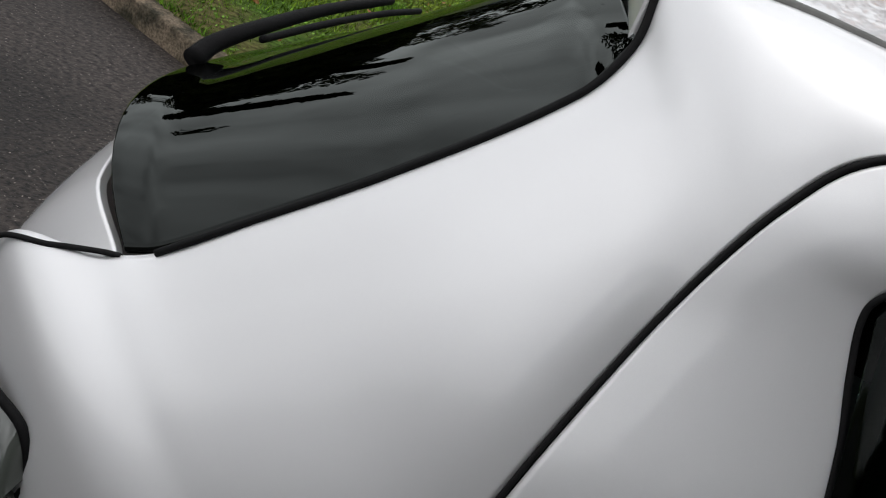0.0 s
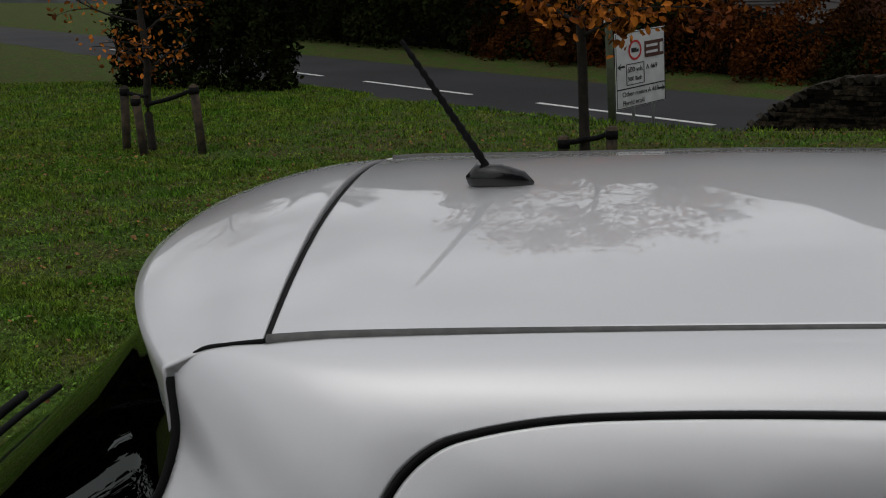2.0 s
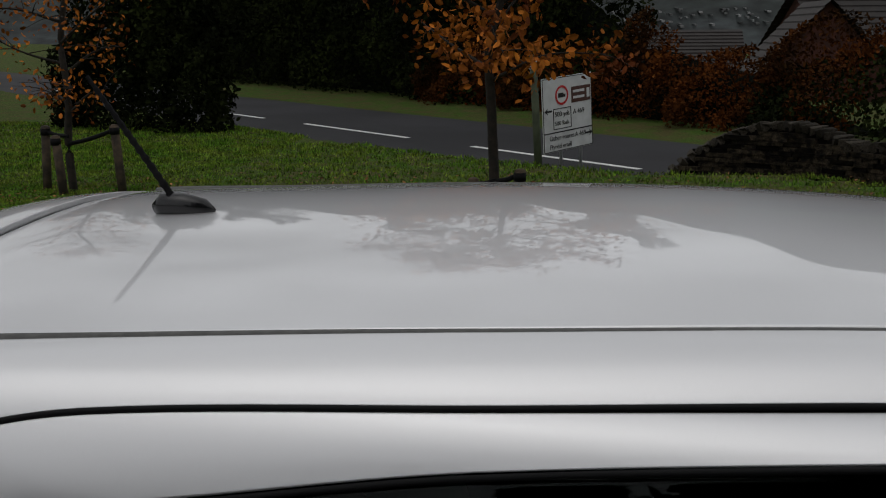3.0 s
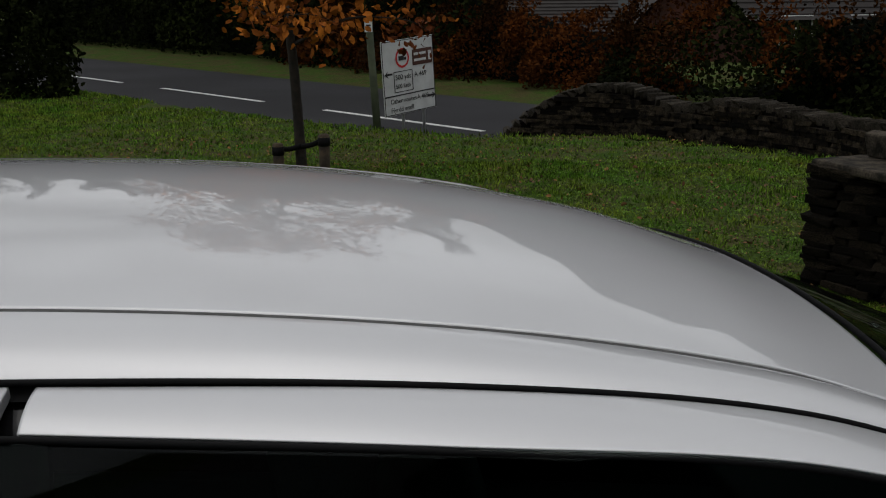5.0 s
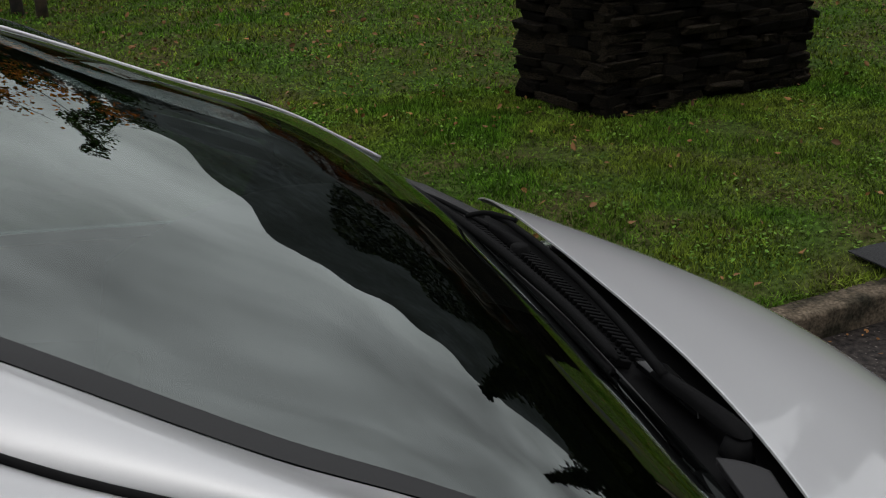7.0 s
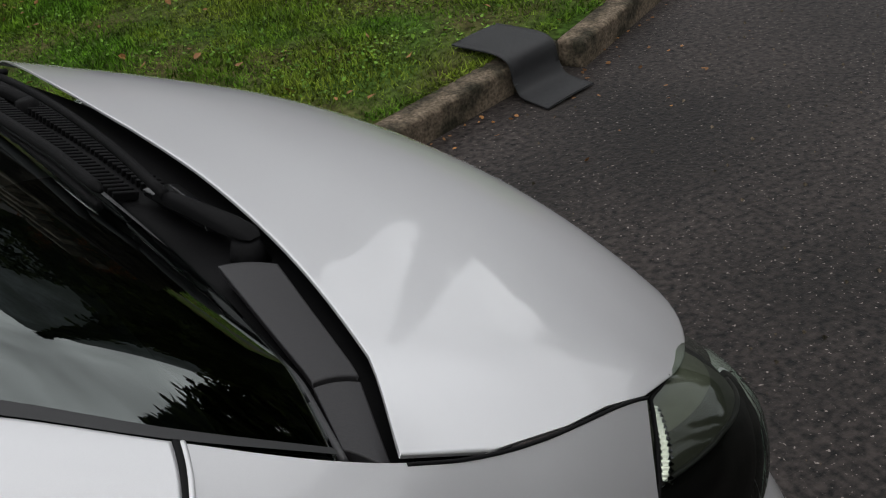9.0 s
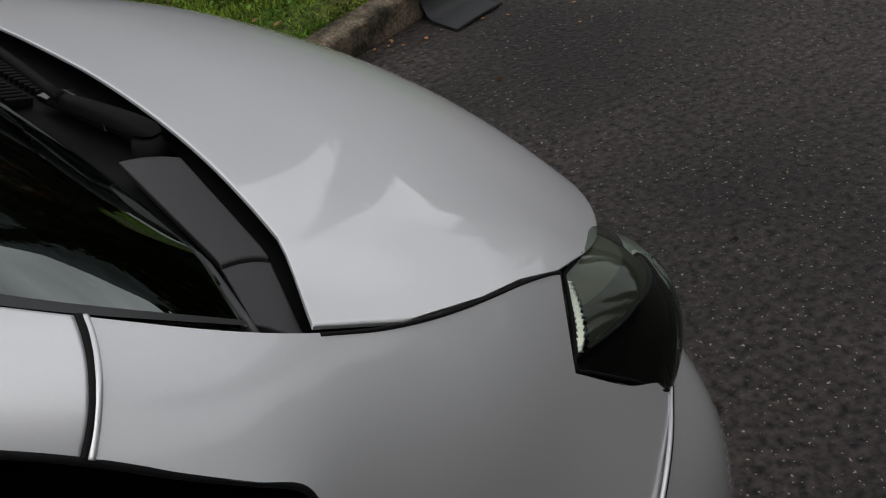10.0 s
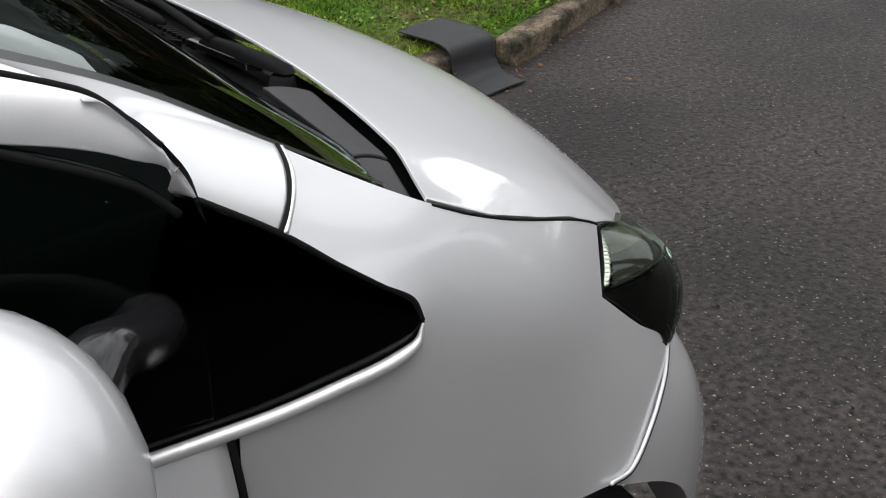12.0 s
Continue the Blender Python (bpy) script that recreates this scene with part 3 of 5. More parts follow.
def merged(name, grids, material, parent, label, flip=False, fairness=160):
    bm_ = bmesh.new()
    for g in grids:
        g = mirrored(g) + np.array((0.0, 0.0, -0.06)) if flip else g
        v, f = panel_data(g, 0)
        vs = [bm_.verts.new(p) for p in v]
        for q in f:
            try:
                bm_.faces.new([vs[i] for i in q])
            except ValueError:
                pass
    bmesh.ops.remove_doubles(bm_, verts=bm_.verts, dist=0.0012)
    inside = [v_ for v_ in bm_.verts if not v_.is_boundary]
    for _ in range(60):
        bmesh.ops.smooth_vert(bm_, verts=inside, factor=0.5, use_axis_x=True, use_axis_y=True, use_axis_z=True)
    bm_.normal_update()
    nv = np.array([v_.normal for v_ in bm_.verts])
    bm_.verts.index_update()
    ends = np.array([(e_.verts[0].index, e_.verts[1].index) for e_ in bm_.edges])
    deg = np.bincount(ends.ravel(), minlength=len(nv))[:, None]
    for _ in range(fairness):
        acc = np.zeros_like(nv)
        np.add.at(acc, ends[:, 0], nv[ends[:, 1]])
        np.add.at(acc, ends[:, 1], nv[ends[:, 0]])
        nv = 0.4 * nv + 0.6 * acc / deg
        nv /= np.linalg.norm(nv, axis=1, keepdims=True)
    me_ = done(bm_, name, material, True)
    me_.normals_split_custom_set_from_vertices(nv.tolist())
    return part(name, me_, parent, label)


for flip in (False, True):
    merged("front_wing", [upper, front, low, nose], PAINT, car, "silver front wing", flip)
seal("wing_gap", [tuple(0.5 * (frame_grid[0, round(13 * k / 14)] + upper[0, k]) + np.array((0, 0.001, -0.001))) for k in range(0, 15, 2)], 0.0028, car)
seal("wing_edge", [tuple(upper[0, k] + np.array((0.0012, 0, -0.001))) for k in range(0, 15, 2)], 0.0024, car, PAINT)

# bonnet


ZC = spline([(2.40, 1.072, 0), (2.50, 1.052, 0), (2.60, 1.028, 0), (2.70, 1.002, 0), (2.80, 0.966, 0), (2.88, 0.922, 0), (2.95, 0.868, 0), (3.00, 0.806, 0), (3.04, 0.74, 0)], 200)
ZK = spline([(2.38, 0.06, 0), (2.46, 0.075, 0), (2.60, 0.14, 0), (2.72, 0.27, 0), (2.82, 0.44, 0), (2.94, 0.62, 0), (3.06, 0.70, 0)], 200)


def bonnet_z(x, y):
    zc = np.interp(x, ZC[:, 0], ZC[:, 1])
    k = np.interp(x, ZK[:, 0], ZK[:, 1])
    return zc - k * np.abs(y) ** 2.4 - 0.010 * (np.abs(y) / 0.69) ** 6


XR = spline([(0, 2.560, 0), (0.2, 2.555, 0), (0.4, 2.535, 0), (0.58, 2.500, 0), (0.690, 2.466, 0)], 120)
XF = spline([(0, 3.06, 0), (0.2, 3.03, 0), (0.409, 2.945, 0), (0.52, 2.856, 0), (0.614, 2.732, 0), (0.6435, 2.664, 0), (0.6605, 2.626, 0), (0.6755, 2.587, 0), (0.6855, 2.553, 0), (0.690, 2.528, 0)], 200)
BON = np.zeros((61, 40, 3))
for i, y in enumerate(np.linspace(-0.690, 0.650, 61)):
    a = abs(y)
    xr, xf = np.interp(a, XR[:, 0], XR[:, 1]), np.interp(a, XF[:, 0], XF[:, 1])
    xr += 0.13 * (max(y, 0) / 0.69) ** 2.5
    for j, e in enumerate(np.linspace(0, 1, 40)):
        x = xr + (xf - xr) * e
        BON[i, j] = (x, y, bonnet_z(x, y))
lip_dz = wa[:, 2] - bonnet_z(wa[:, 0], wa[:, 1]) + 0.0005
for i in range(61):
    for j in range(40):
        x, y, z = BON[i, j]
        d = np.interp(x, wa[:, 0], -wa[:, 1]) - abs(y)
        BON[i, j, 2] += np.interp(x, wa[:, 0], lip_dz, right=0.0) * math.exp(-(max(d, 0) / 0.05) ** 2)
panel("bonnet", BON, PAINT, car, "silver bonnet", rim=0.003)
seal("bonnet_gap", [(x, y - 0.001, z - 0.0008) for x, y, z in wa[20::6]] + [(2.716, -0.6245, 0.902)], 0.0015, car)

# headlamp, bumper
HL_T = [(2.727, -0.616, 0.890), (2.80, -0.562, 0.862), (2.87, -0.492, 0.826), (2.935, -0.415, 0.772)]
HL_B = [(2.674, -0.689, 0.860), (2.738, -0.678, 0.803), (2.825, -0.647, 0.724), (2.935, -0.47, 0.722)]
lens = ladder(HL_T, HL_B, 48, 24, [0.002, 0.020, 0.033, 0.041, 0.045, 0.044, 0.037, 0.022], (0.62, -0.6, 0.40))
inner = ladder([(x - 0.034, y + 0.03, z - 0.025) for x, y, z in HL_T], [(x - 0.035, y + 0.035, z + 0.01) for x, y, z in HL_B], 40, 20, -0.02, (0.55, -0.6, 0.45))
both("headlamp", lens, CLEAR, car, "smoky headlamp cover", rim=0.008)
both("lamp_housing", inner, PLASTIC, car, "black headlamp housing", rim=0.02)


def in_lens(u, v, d):
    """A point d behind the lamp cover, u of the way forward and v of the way down."""
    i, j = min(max(u, 0), 0.999) * 47, min(max(v, 0), 0.999) * 23
    a_, b_ = int(i), int(j)
    p = (lens[a_, b_] * (1 - i + a_) + lens[a_ + 1, b_] * (i - a_)) * (1 - j + b_) + (lens[a_, b_ + 1] * (1 - i + a_) + lens[a_ + 1, b_ + 1] * (i - a_)) * (j - b_)
    return p - d * np.array((0.62, -0.6, 0.40))


def lamp_sill(u):
    return 0.92 - 0.62 * (u / 0.66) ** 0.8


def lamp_top(u):
    """Where the black part of the lamp begins, v of the way down."""
    return lamp_sill(u) if u < 0.66 else max(0.03, 0.30 - 2.2 * (u - 0.66))


BACK = 0.011
smooth_r = np.array([[in_lens(u, 0.03 + (0.52 * lamp_sill(u) - 0.03) * v, BACK) for v in np.linspace(0, 1, 14)] for u in np.linspace(0.03, 0.66, 30)])
ribbed_r = np.array([[in_lens(u, lamp_sill(u) * (0.52 + 0.48 * v), BACK + 0.0012 * (k % 2)) for v in np.linspace(0, 1, 8)] for k, u in enumerate(np.linspace(0.03, 0.66, 90))])
black_r = np.array([[in_lens(u, lamp_top(u) + (0.985 - lamp_top(u)) * v, BACK + 0.003) for v in np.linspace(0, 1, 16)] for u in np.linspace(0.02, 0.985, 44)])
sill = [tuple(in_lens(u, lamp_sill(u), BACK - 0.001)) for u in np.linspace(0.05, 0.66, 14)]
comb = [tuple(in_lens(0.055 + 0.015 * v, v, BACK - 0.002)) for v in np.linspace(0.14, 0.84, 52)]
for g in (False, True):
    side = mirrored if g else np.array
    panel("lamp_reflector", side(smooth_r), REFLECTOR, car, "smooth grey headlamp reflector", rim=0)
    panel("lamp_reflector", side(ribbed_r), LAMPRIB, car, "ribbed dark headlamp reflector", rim=0)
    panel("lamp_chamber", side(black_r), GAP, car, "black inside of the headlamp", rim=0)
    v, f = tube_data(car_space(spline(side(sill), 40)), 0.0024, 8)
    part("lamp_rim", mesh_from("lamp_rim", v, f, GREYPLASTIC), car, "grey rim inside the headlamp")
    v, f = tube_data(car_space(side(comb)), [0.0042 + 0.0026 * (i // 2 % 2) for i in range(52)], 6)
    part("lamp_reflector_strip", mesh_from("lamp_reflector_strip", v, f, CHROME, False), car, "ribbed chrome strip inside the lamp")
seal("headlamp_trim", [tuple(p) for p in np.concatenate([lens[10::-5, 0], lens[0, 3::4], lens[4::7, -1]])], 0.0020, car, PLASTIC, n=120)
SIDE = [LAMP_FOOT] + SEAM[::-1][1:] + [(2.71, -0.772, 0.66), (2.79, -0.735, 0.58), (2.85, -0.70, 0.47), (2.87, -0.69, 0.37)]
CORNER = [(2.868, -0.584, 0.716), (2.880, -0.612, 0.700), (2.890, -0.628, 0.682), (2.902, -0.638, 0.655), (2.915, -0.645, 0.625), (2.930, -0.645, 0.585), (2.935, -0.630, 0.52), (2.935, -0.61, 0.44), (2.93, -0.595, 0.36)]
side_b, corner_b = spline(SIDE, 33), spline(CORNER, 33)
cheek = np.array([spline([p, 0.5 * (p + q) + np.array((0.012, -0.014, 0)) * min(1, np.linalg.norm(p - q) / 0.2), q], 21) for p, q in zip(side_b, corner_b)])
snout = []
for k, (x, y, z) in enumerate(corner_b):
    d = 0.105 + 0.06 * math.sin(math.pi * k / 36)
    snout.append(spline([(x, y, z), (x + 0.55 * d, 0.72 * y, z + 0.004), (x + 0.92 * d, 0.35 * y, z + 0.008), (x + d, 0, z + 0.008), (x + 0.92 * d, -0.35 * y, z + 0.008), (x + 0.55 * d, -0.72 * y, z + 0.004), (x, -y, z)], 41))
merged("front_bumper", [cheek, np.array(snout), mirrored(cheek)], PAINT, car, "silver front bumper")
seal("bumper_gap", [(x + 0.001, y - 0.001, z) for x, y, z in SEAM], 0.0022, car, GAP)
seal("bumper_edge", [(x - 0.002, y - 0.0025, z + 0.0035) for x, y, z in SEAM], 0.0022, car, PAINT)
both("arch_liner", ladder([arch(a, -0.755 + 0.14 * max(0, 90 - a) / 80, 0.362) for a in np.linspace(175, 65, 9)], [arch(a, -0.50, 0.362) for a in np.linspace(175, 65, 9)], 40, 4, 0.0, (0, 0, 1)), GAP, car, "black wheel arch liner", rim=0)

# windscreen, cowl
WS_T = [(1.785, -0.550, 1.354), (1.806, -0.40, 1.372), (1.818, -0.2, 1.384), (1.822, 0, 1.388), (1.818, 0.2, 1.384), (1.806, 0.40, 1.372), (1.785, 0.550, 1.354)]
SIDE_E = spline([(x, y + 0.004, z - 0.003) for x, y, z in FRAME_A[5::-1]] + [(2.425, -0.690, 1.045)], 30)
ww = np.linspace(-1, 1, 61)


def screen_row(e, x, y, z, t):
    b_ = 1 - np.abs(t) ** 2.2
    return np.stack([x + (0.037 + 0.020 * e) * b_, -y * t, z + (0.036 - 0.029 * e - 0.027 * e**5 + 0.10 * e * (1 - e)) * b_], -1)


screen = np.array([screen_row(i / 29, *p, ww) for i, p in enumerate(SIDE_E)])
panel("windscreen", screen, SCREEN, car, "windscreen reflecting clouds and a dark hillside", rim=0.004)
band = np.linspace(0.958, 1.0, 6)
border = np.array([screen_row(i / 29, *p, -(1 - (1 - band) * (1 - 0.75 * i / 29))) for i, p in enumerate(SIDE_E)]) + np.array((0.001, 0, 0.0015))
both("screen_border", border, BORDER, car, "dark grey printed border of the windscreen", rim=0)
seal("screen_seal", [(x - 0.002, 0.95 * y, z - 0.004) for x, y, z in WS_T], 0.004, car, PLASTIC)
seal("pillar_edge", mirrored([tuple(p + np.array((0, -0.003, 0.004))) for p in SIDE_E[1:30:4]]), 0.004, car, PAINT)
CO_A = [(2.432, -0.680, 1.022), (2.446, -0.5, 1.022), (2.460, -0.33, 1.022), (2.468, -0.15, 1.024), (2.471, 0, 1.025), (2.468, 0.15, 1.024), (2.460, 0.33, 1.022), (2.446, 0.5, 1.022), (2.432, 0.680, 1.022)]
CO_B = [(2.463, -0.697, 1.000), (2.515, -0.55, 1.004), (2.540, -0.38, 1.007), (2.555, -0.2, 1.010), (2.566, 0, 1.012), (2.555, 0.2, 1.010), (2.540, 0.38, 1.007), (2.515, 0.55, 1.004), (2.463, 0.697, 1.000)]
cowl = panel("cowl", ladder(CO_A, [(x + 0.035 - 0.03 * (abs(y) / 0.7) ** 4, y, z - 0.012) for x, y, z in CO_B], 60, 8, 0.0), PLASTIC, car, "black plastic cowl below the windscreen")
seal("screen_seal", [(x - 0.012, y, z + 0.010) for x, y, z in CO_A], 0.0045, car, n=80)
part("cowl_ridge", mesh_from("cowl_ridge", *tube_data(car_space(spline([(x, y, z + 0.008) for x, y, z in CO_A[:6]], 60)), np.interp(np.linspace(0, 1, 60), [0, 0.1, 0.6, 1], [0.003, 0.0075, 0.006, 0.004]), 10), GREYPLASTIC), car, "grey plastic ridge along the cowl")


def cover(corners, lift, material, label, far_too=True):
    """A thin cover plate on the cowl between four corners, a little domed."""
    p = [np.array(c, float) for c in corners]
    g = np.array([[(p[0] * (1 - u) + p[1] * u) * (1 - v) + (p[3] * (1 - u) + p[2] * u) * v + np.array((0, 0, lift + 0.003 * 4 * u * (1 - u))) for v in np.linspace(0, 1, 12)] for u in np.linspace(0, 1, 8)])
    panel("cowl_cover", g, material, car, label, rim=0.008)
    if far_too:
        panel("cowl_cover", mirrored(g), material, car, label, rim=0.008)


cover([(2.482, -0.380, 1.028), (2.524, -0.402, 1.021), (2.485, -0.591, 1.016), (2.451, -0.588, 1.026)], 0.004, COWLGREY, "grey plastic cover plate of the cowl")
cover([(2.450, -0.592, 1.026), (2.484, -0.595, 1.016), (2.460, -0.688, 1.010), (2.438, -0.664, 1.024)], 0.002, COWLGREY, "grey plastic corner plate of the cowl")
cover([(2.505, -0.165, 1.026), (2.540, -0.170, 1.020), (2.536, -0.318, 1.018), (2.512, -0.290, 1.026)], 0.004, GLOSSBLACK, "shiny black cover plate of the cowl", False)


def wiper(points, radius, name="wiper", sides=8):
    v, f = tube_data(car_space(spline(points, 24)), radius, sides)
    return part(name, mesh_from(name, v, f, PLASTIC), car, "black windscreen wiper")


def wiper_head(a_, b_, w0, w1):
    """The flat, wide root of a wiper arm from its nut to the hinge."""
    a_, b_ = np.array(a_, float), np.array(b_, float)
    d = (b_ - a_) / np.linalg.norm(b_ - a_)
    s_ = np.cross(d, (0, 0, 1))
    s_ /= np.linalg.norm(s_)
    rows = []
    for e, w, h_ in ((0, 0.45, 0.0), (0.06, 0.85, 0.006), (0.25, 1.0, 0.010), (0.6, 0.8, 0.012), (0.9, 0.65, 0.011), (1, 0.5, 0.004)):
        c = a_ + d * e * np.linalg.norm(b_ - a_)
        wd_ = (w0 * (1 - e) + w1 * e) * w
        rows.append([c + s_ * wd_ * q + np.array((0, 0, h_ * hh_)) for q, hh_ in ((-1, 0.0), (-0.92, 0.7), (-0.6, 1.0), (0, 1.08), (0.6, 1.0), (0.92, 0.7), (1, 0.0))])
    g = np.array(rows)
    panel("wiper_head", g, PLASTIC, car, "black flat root of the wiper arm", rim=0)


blade_hi = [(2.438, -0.25, 1.064), (2.440, -0.1, 1.066), (2.425, 0.15, 1.068), (2.385, 0.46, 1.064)]
wiper(blade_hi, 0.005, "wiper_blade")
wiper([(x + 0.006, y, z + 0.014) for x, y, z in blade_hi], [0.003] + [0.0065] * 22 + [0.003], "wiper_blade", 6)
wiper([(2.503, -0.235, 1.046), (2.508, -0.1, 1.058), (2.506, 0.06, 1.068), (2.492, 0.20, 1.076), (2.478, 0.24, 1.078)], list(np.linspace(0.0058, 0.004, 24)), "wiper_arm")
wiper([(2.500, 0.20, 1.080), (2.470, 0.235, 1.083), (2.445, 0.25, 1.076)], 0.004, "wiper_clip")
wiper_head((2.531, -0.352, 1.030), (2.501, -0.215, 1.038), 0.013, 0.009)
blade_lo = [(2.430, 0.10, 1.068), (2.40, 0.3, 1.062), (2.36, 0.50, 1.052), (2.32, 0.62, 1.050)]
wiper(blade_lo, 0.0042, "wiper_blade")
wiper([(2.505, 0.33, 1.028), (2.48, 0.40, 1.036), (2.44, 0.47, 1.046), (2.37, 0.53, 1.054)], list(np.linspace(0.0042, 0.003, 24)), "wiper_arm")
wiper_head((2.530, 0.24, 1.016), (2.505, 0.34, 1.022), 0.011, 0.007)
for y, x in ((-0.345, 2.524), (0.24, 2.520)):
    bm = bmesh.new()
    c = car_space([(x, y, 1.014)])[0]
    bmesh.ops.create_cone(bm, cap_ends=True, segments=20, radius1=0.020, radius2=0.013, depth=0.026, matrix=Matrix.Translation(Vector(c)))
    part("wiper_pivot", done(bm, "wiper_pivot", PLASTIC, True), car, "black wiper pivot cap")
for row, n_slat in ((0.0, 40), (0.037, 38)):
    for k in range(n_slat):
        y = -0.158 + 0.0130 * k
        x = 2.481 + row + 0.010 * (1 - (y / 0.5) ** 2)
        bm = bmesh.new()
        c = car_space([(x, y, 1.026 - 0.30 * row)])[0]
        box(bm, 0, 0, 0, 0.026, 0.0065, 0.009, pose(*c, 0, 16, 0), 0.0012)
        part("grille_slat", done(bm, "grille_slat", PLASTIC), car)

# aerial
ae = part("aerial_base", mesh_from("aerial_base", *join_data([tube_data(car_space([(0.082, 0, 1.494), (0.066, 0, 1.499), (0.036, 0, 1.503), (0.006, 0, 1.503), (-0.008, 0, 1.497)]), [0.003, 0.013, 0.018, 0.019, 0.008], 12)]), GLOSSBLACK), car, "black aerial base")
rod = []
for i in range(60):
    e = i / 59
    rod.append((0.024 - 0.118 * e, 0, 1.508 + 0.178 * e))
part("aerial_rod", mesh_from("aerial_rod", *tube_data(car_space(rod), [0.0052 - 0.0022 * i / 59 + (0.0011 if i % 4 < 2 and 6 < i < 56 else 0) for i in range(60)], 8), GAP), car, "ribbed black roof aerial")

# mirror, wheels, tail lamp
bm = bmesh.new()
bmesh.ops.create_uvsphere(bm, u_segments=28, v_segments=18, radius=1, matrix=Matrix.Translation((2.06, -0.93, 1.075)) @ Matrix.Diagonal((0.085, 0.105, 0.095, 1)))
part("door_mirror", done(bm, "door_mirror", PAINT, True), car, "silver door mirror housing")
foot_pts = spline([(2.10, -0.90, 1.06), (2.145, -0.845, 1.072), (2.185, -0.80, 1.050), (2.20, -0.770, 1.035)], 14)
part("mirror_foot", mesh_from("mirror_foot", *tube_data(foot_pts, np.interp(np.linspace(0, 1, 14), [0, 0.5, 1], [0.030, 0.020, 0.026]), 12), GLOSSBLACK), car, "shiny black foot of the door mirror")
for wx in (AXLE[0], 0.0):
    for wy in (-0.64, 0.64):
        bm = bmesh.new()
        bmesh.ops.create_cone(bm, cap_ends=True, segments=40, radius1=0.305, radius2=0.305, depth=0.17, matrix=pose(wx, wy, 0.30, 90))
        es = [e for e in bm.edges if len(e.link_faces) == 2 and e.calc_face_angle() > 1]
        bmesh.ops.bevel(bm, geom=es, offset=0.03, segments=3, affect="EDGES")
        wh = part("wheel", done(bm, "wheel", TYRE, True), car)
        bm = bmesh.new()
        bmesh.ops.create_cone(bm, cap_ends=True, segments=32, radius1=0.20, radius2=0.20, depth=0.18, matrix=pose(wx, wy, 0.30, 90))
        part("rim", done(bm, "rim", ALLOY, True), wh)
TL = [(-0.576, -0.800, 0.70), (-0.600, -0.800, 0.750), (-0.65, -0.795, 0.765), (-0.72, -0.775, 0.772)]
TLB = [(-0.576, -0.805, 0.675), (-0.590, -0.812, 0.620), (-0.64, -0.812, 0.59), (-0.72, -0.79, 0.57)]
both("tail_lamp", ladder(TL, TLB, 20, 8, 0.03), LAMPGLASS, car, "dark grey tail lamp cover")
seal("lamp_trim", TL[::-1] + TLB, 0.006, car, PLASTIC)
INNER = mat("dark_trim", (0.035, 0.036, 0.038), rough=0.7, fine=0.2, fine_scale=500)
panel("dashboard", ladder([(2.38, -0.62, 1.02), (2.40, 0, 1.03), (2.38, 0.62, 1.02)], [(1.92, -0.60, 0.92), (1.90, 0, 0.93), (1.92, 0.60, 0.92)], 20, 10, 0.05, (0, 0, 1)), INNER, car, "dark dashboard", rim=0.1)
panel("parcel_shelf", ladder([(-0.55, -0.60, 0.88), (-0.62, 0, 0.88), (-0.55, 0.60, 0.88)], [(-0.05, -0.60, 0.90), (-0.05, 0, 0.90), (-0.05, 0.60, 0.90)], 12, 6, 0.0, (0, 0, 1)), INNER, car, "dark parcel shelf", rim=0.1)
for sx, ws in ((1.30, 0.24), (0.30, 0.24)):
    for sy in (-0.36, 0.36):
        bm = bmesh.new()
        box(bm, 0, 0, 0, 0.14, 0.46, 0.62, pose(sx, sy, 0.84, 0, -16, 0), 0.05)
        box(bm, 0, 0, 0, 0.10, 0.26, 0.17, pose(sx - 0.14, sy, 1.24, 0, -12, 0), 0.045)
        box(bm, 0, 0, 0, 0.50, 0.48, 0.14, pose(sx + 0.32, sy, 0.56), 0.05)
        part("seat", done(bm, "seat", CLOTH, True), car, "grey cloth car seat")
ring = [(1.86 + 0.07 * math.sin(a), -0.36 + 0.185 * math.cos(a), 0.97 + 0.17 * math.sin(a)) for a in np.linspace(0, 2 * math.pi, 40)]
part("steering_wheel", mesh_from("steering_wheel", *tube_data(ring, 0.014, 8), INNER), car, "dark steering wheel")
under = ladder([(-0.7, -0.60, 0.75), (1.0, -0.62, 0.8), (2.7, -0.55, 0.75)], [(-0.7, 0.60, 0.75), (1.0, 0.62, 0.8), (2.7, 0.55, 0.75)], 12, 6, 0.0, (0, 0, 1))
panel("interior_tray", under, GAP, car, rim=0.3)

# ---- ground ----
KERB_LINE = spline([(-14, 6.0), (-8, 3.4), (-5, 2.55), (-3, 2.03), (-2.2, 1.84), (-1, 1.62), (0.5, 1.47), (2, 1.42), (3, 1.50), (3.6, 1.60), (4.1, 1.74), (4.7, 1.92), (5.2, 2.18), (5.8, 2.65), (6.6, 3.5), (7.6, 4.8), (9, 7), (12, 11)], 300)


def kerb_y(x):
    return np.interp(x, KERB_LINE[:, 0], KERB_LINE[:, 1])


RD = np.array((0.637, -0.771))
RN = np.array((0.771, 0.637))
R0 = np.array((-0.370, 17.38))


def road_edge(x, y):
    """Where the lawn ends, across the road from its centre line."""
    return np.interp((x - R0[0]) * RD[0] + (y - R0[1]) * RD[1], [-40, 3, 6, 7.5], [-2.4, -2.1, -1.6, -0.2])


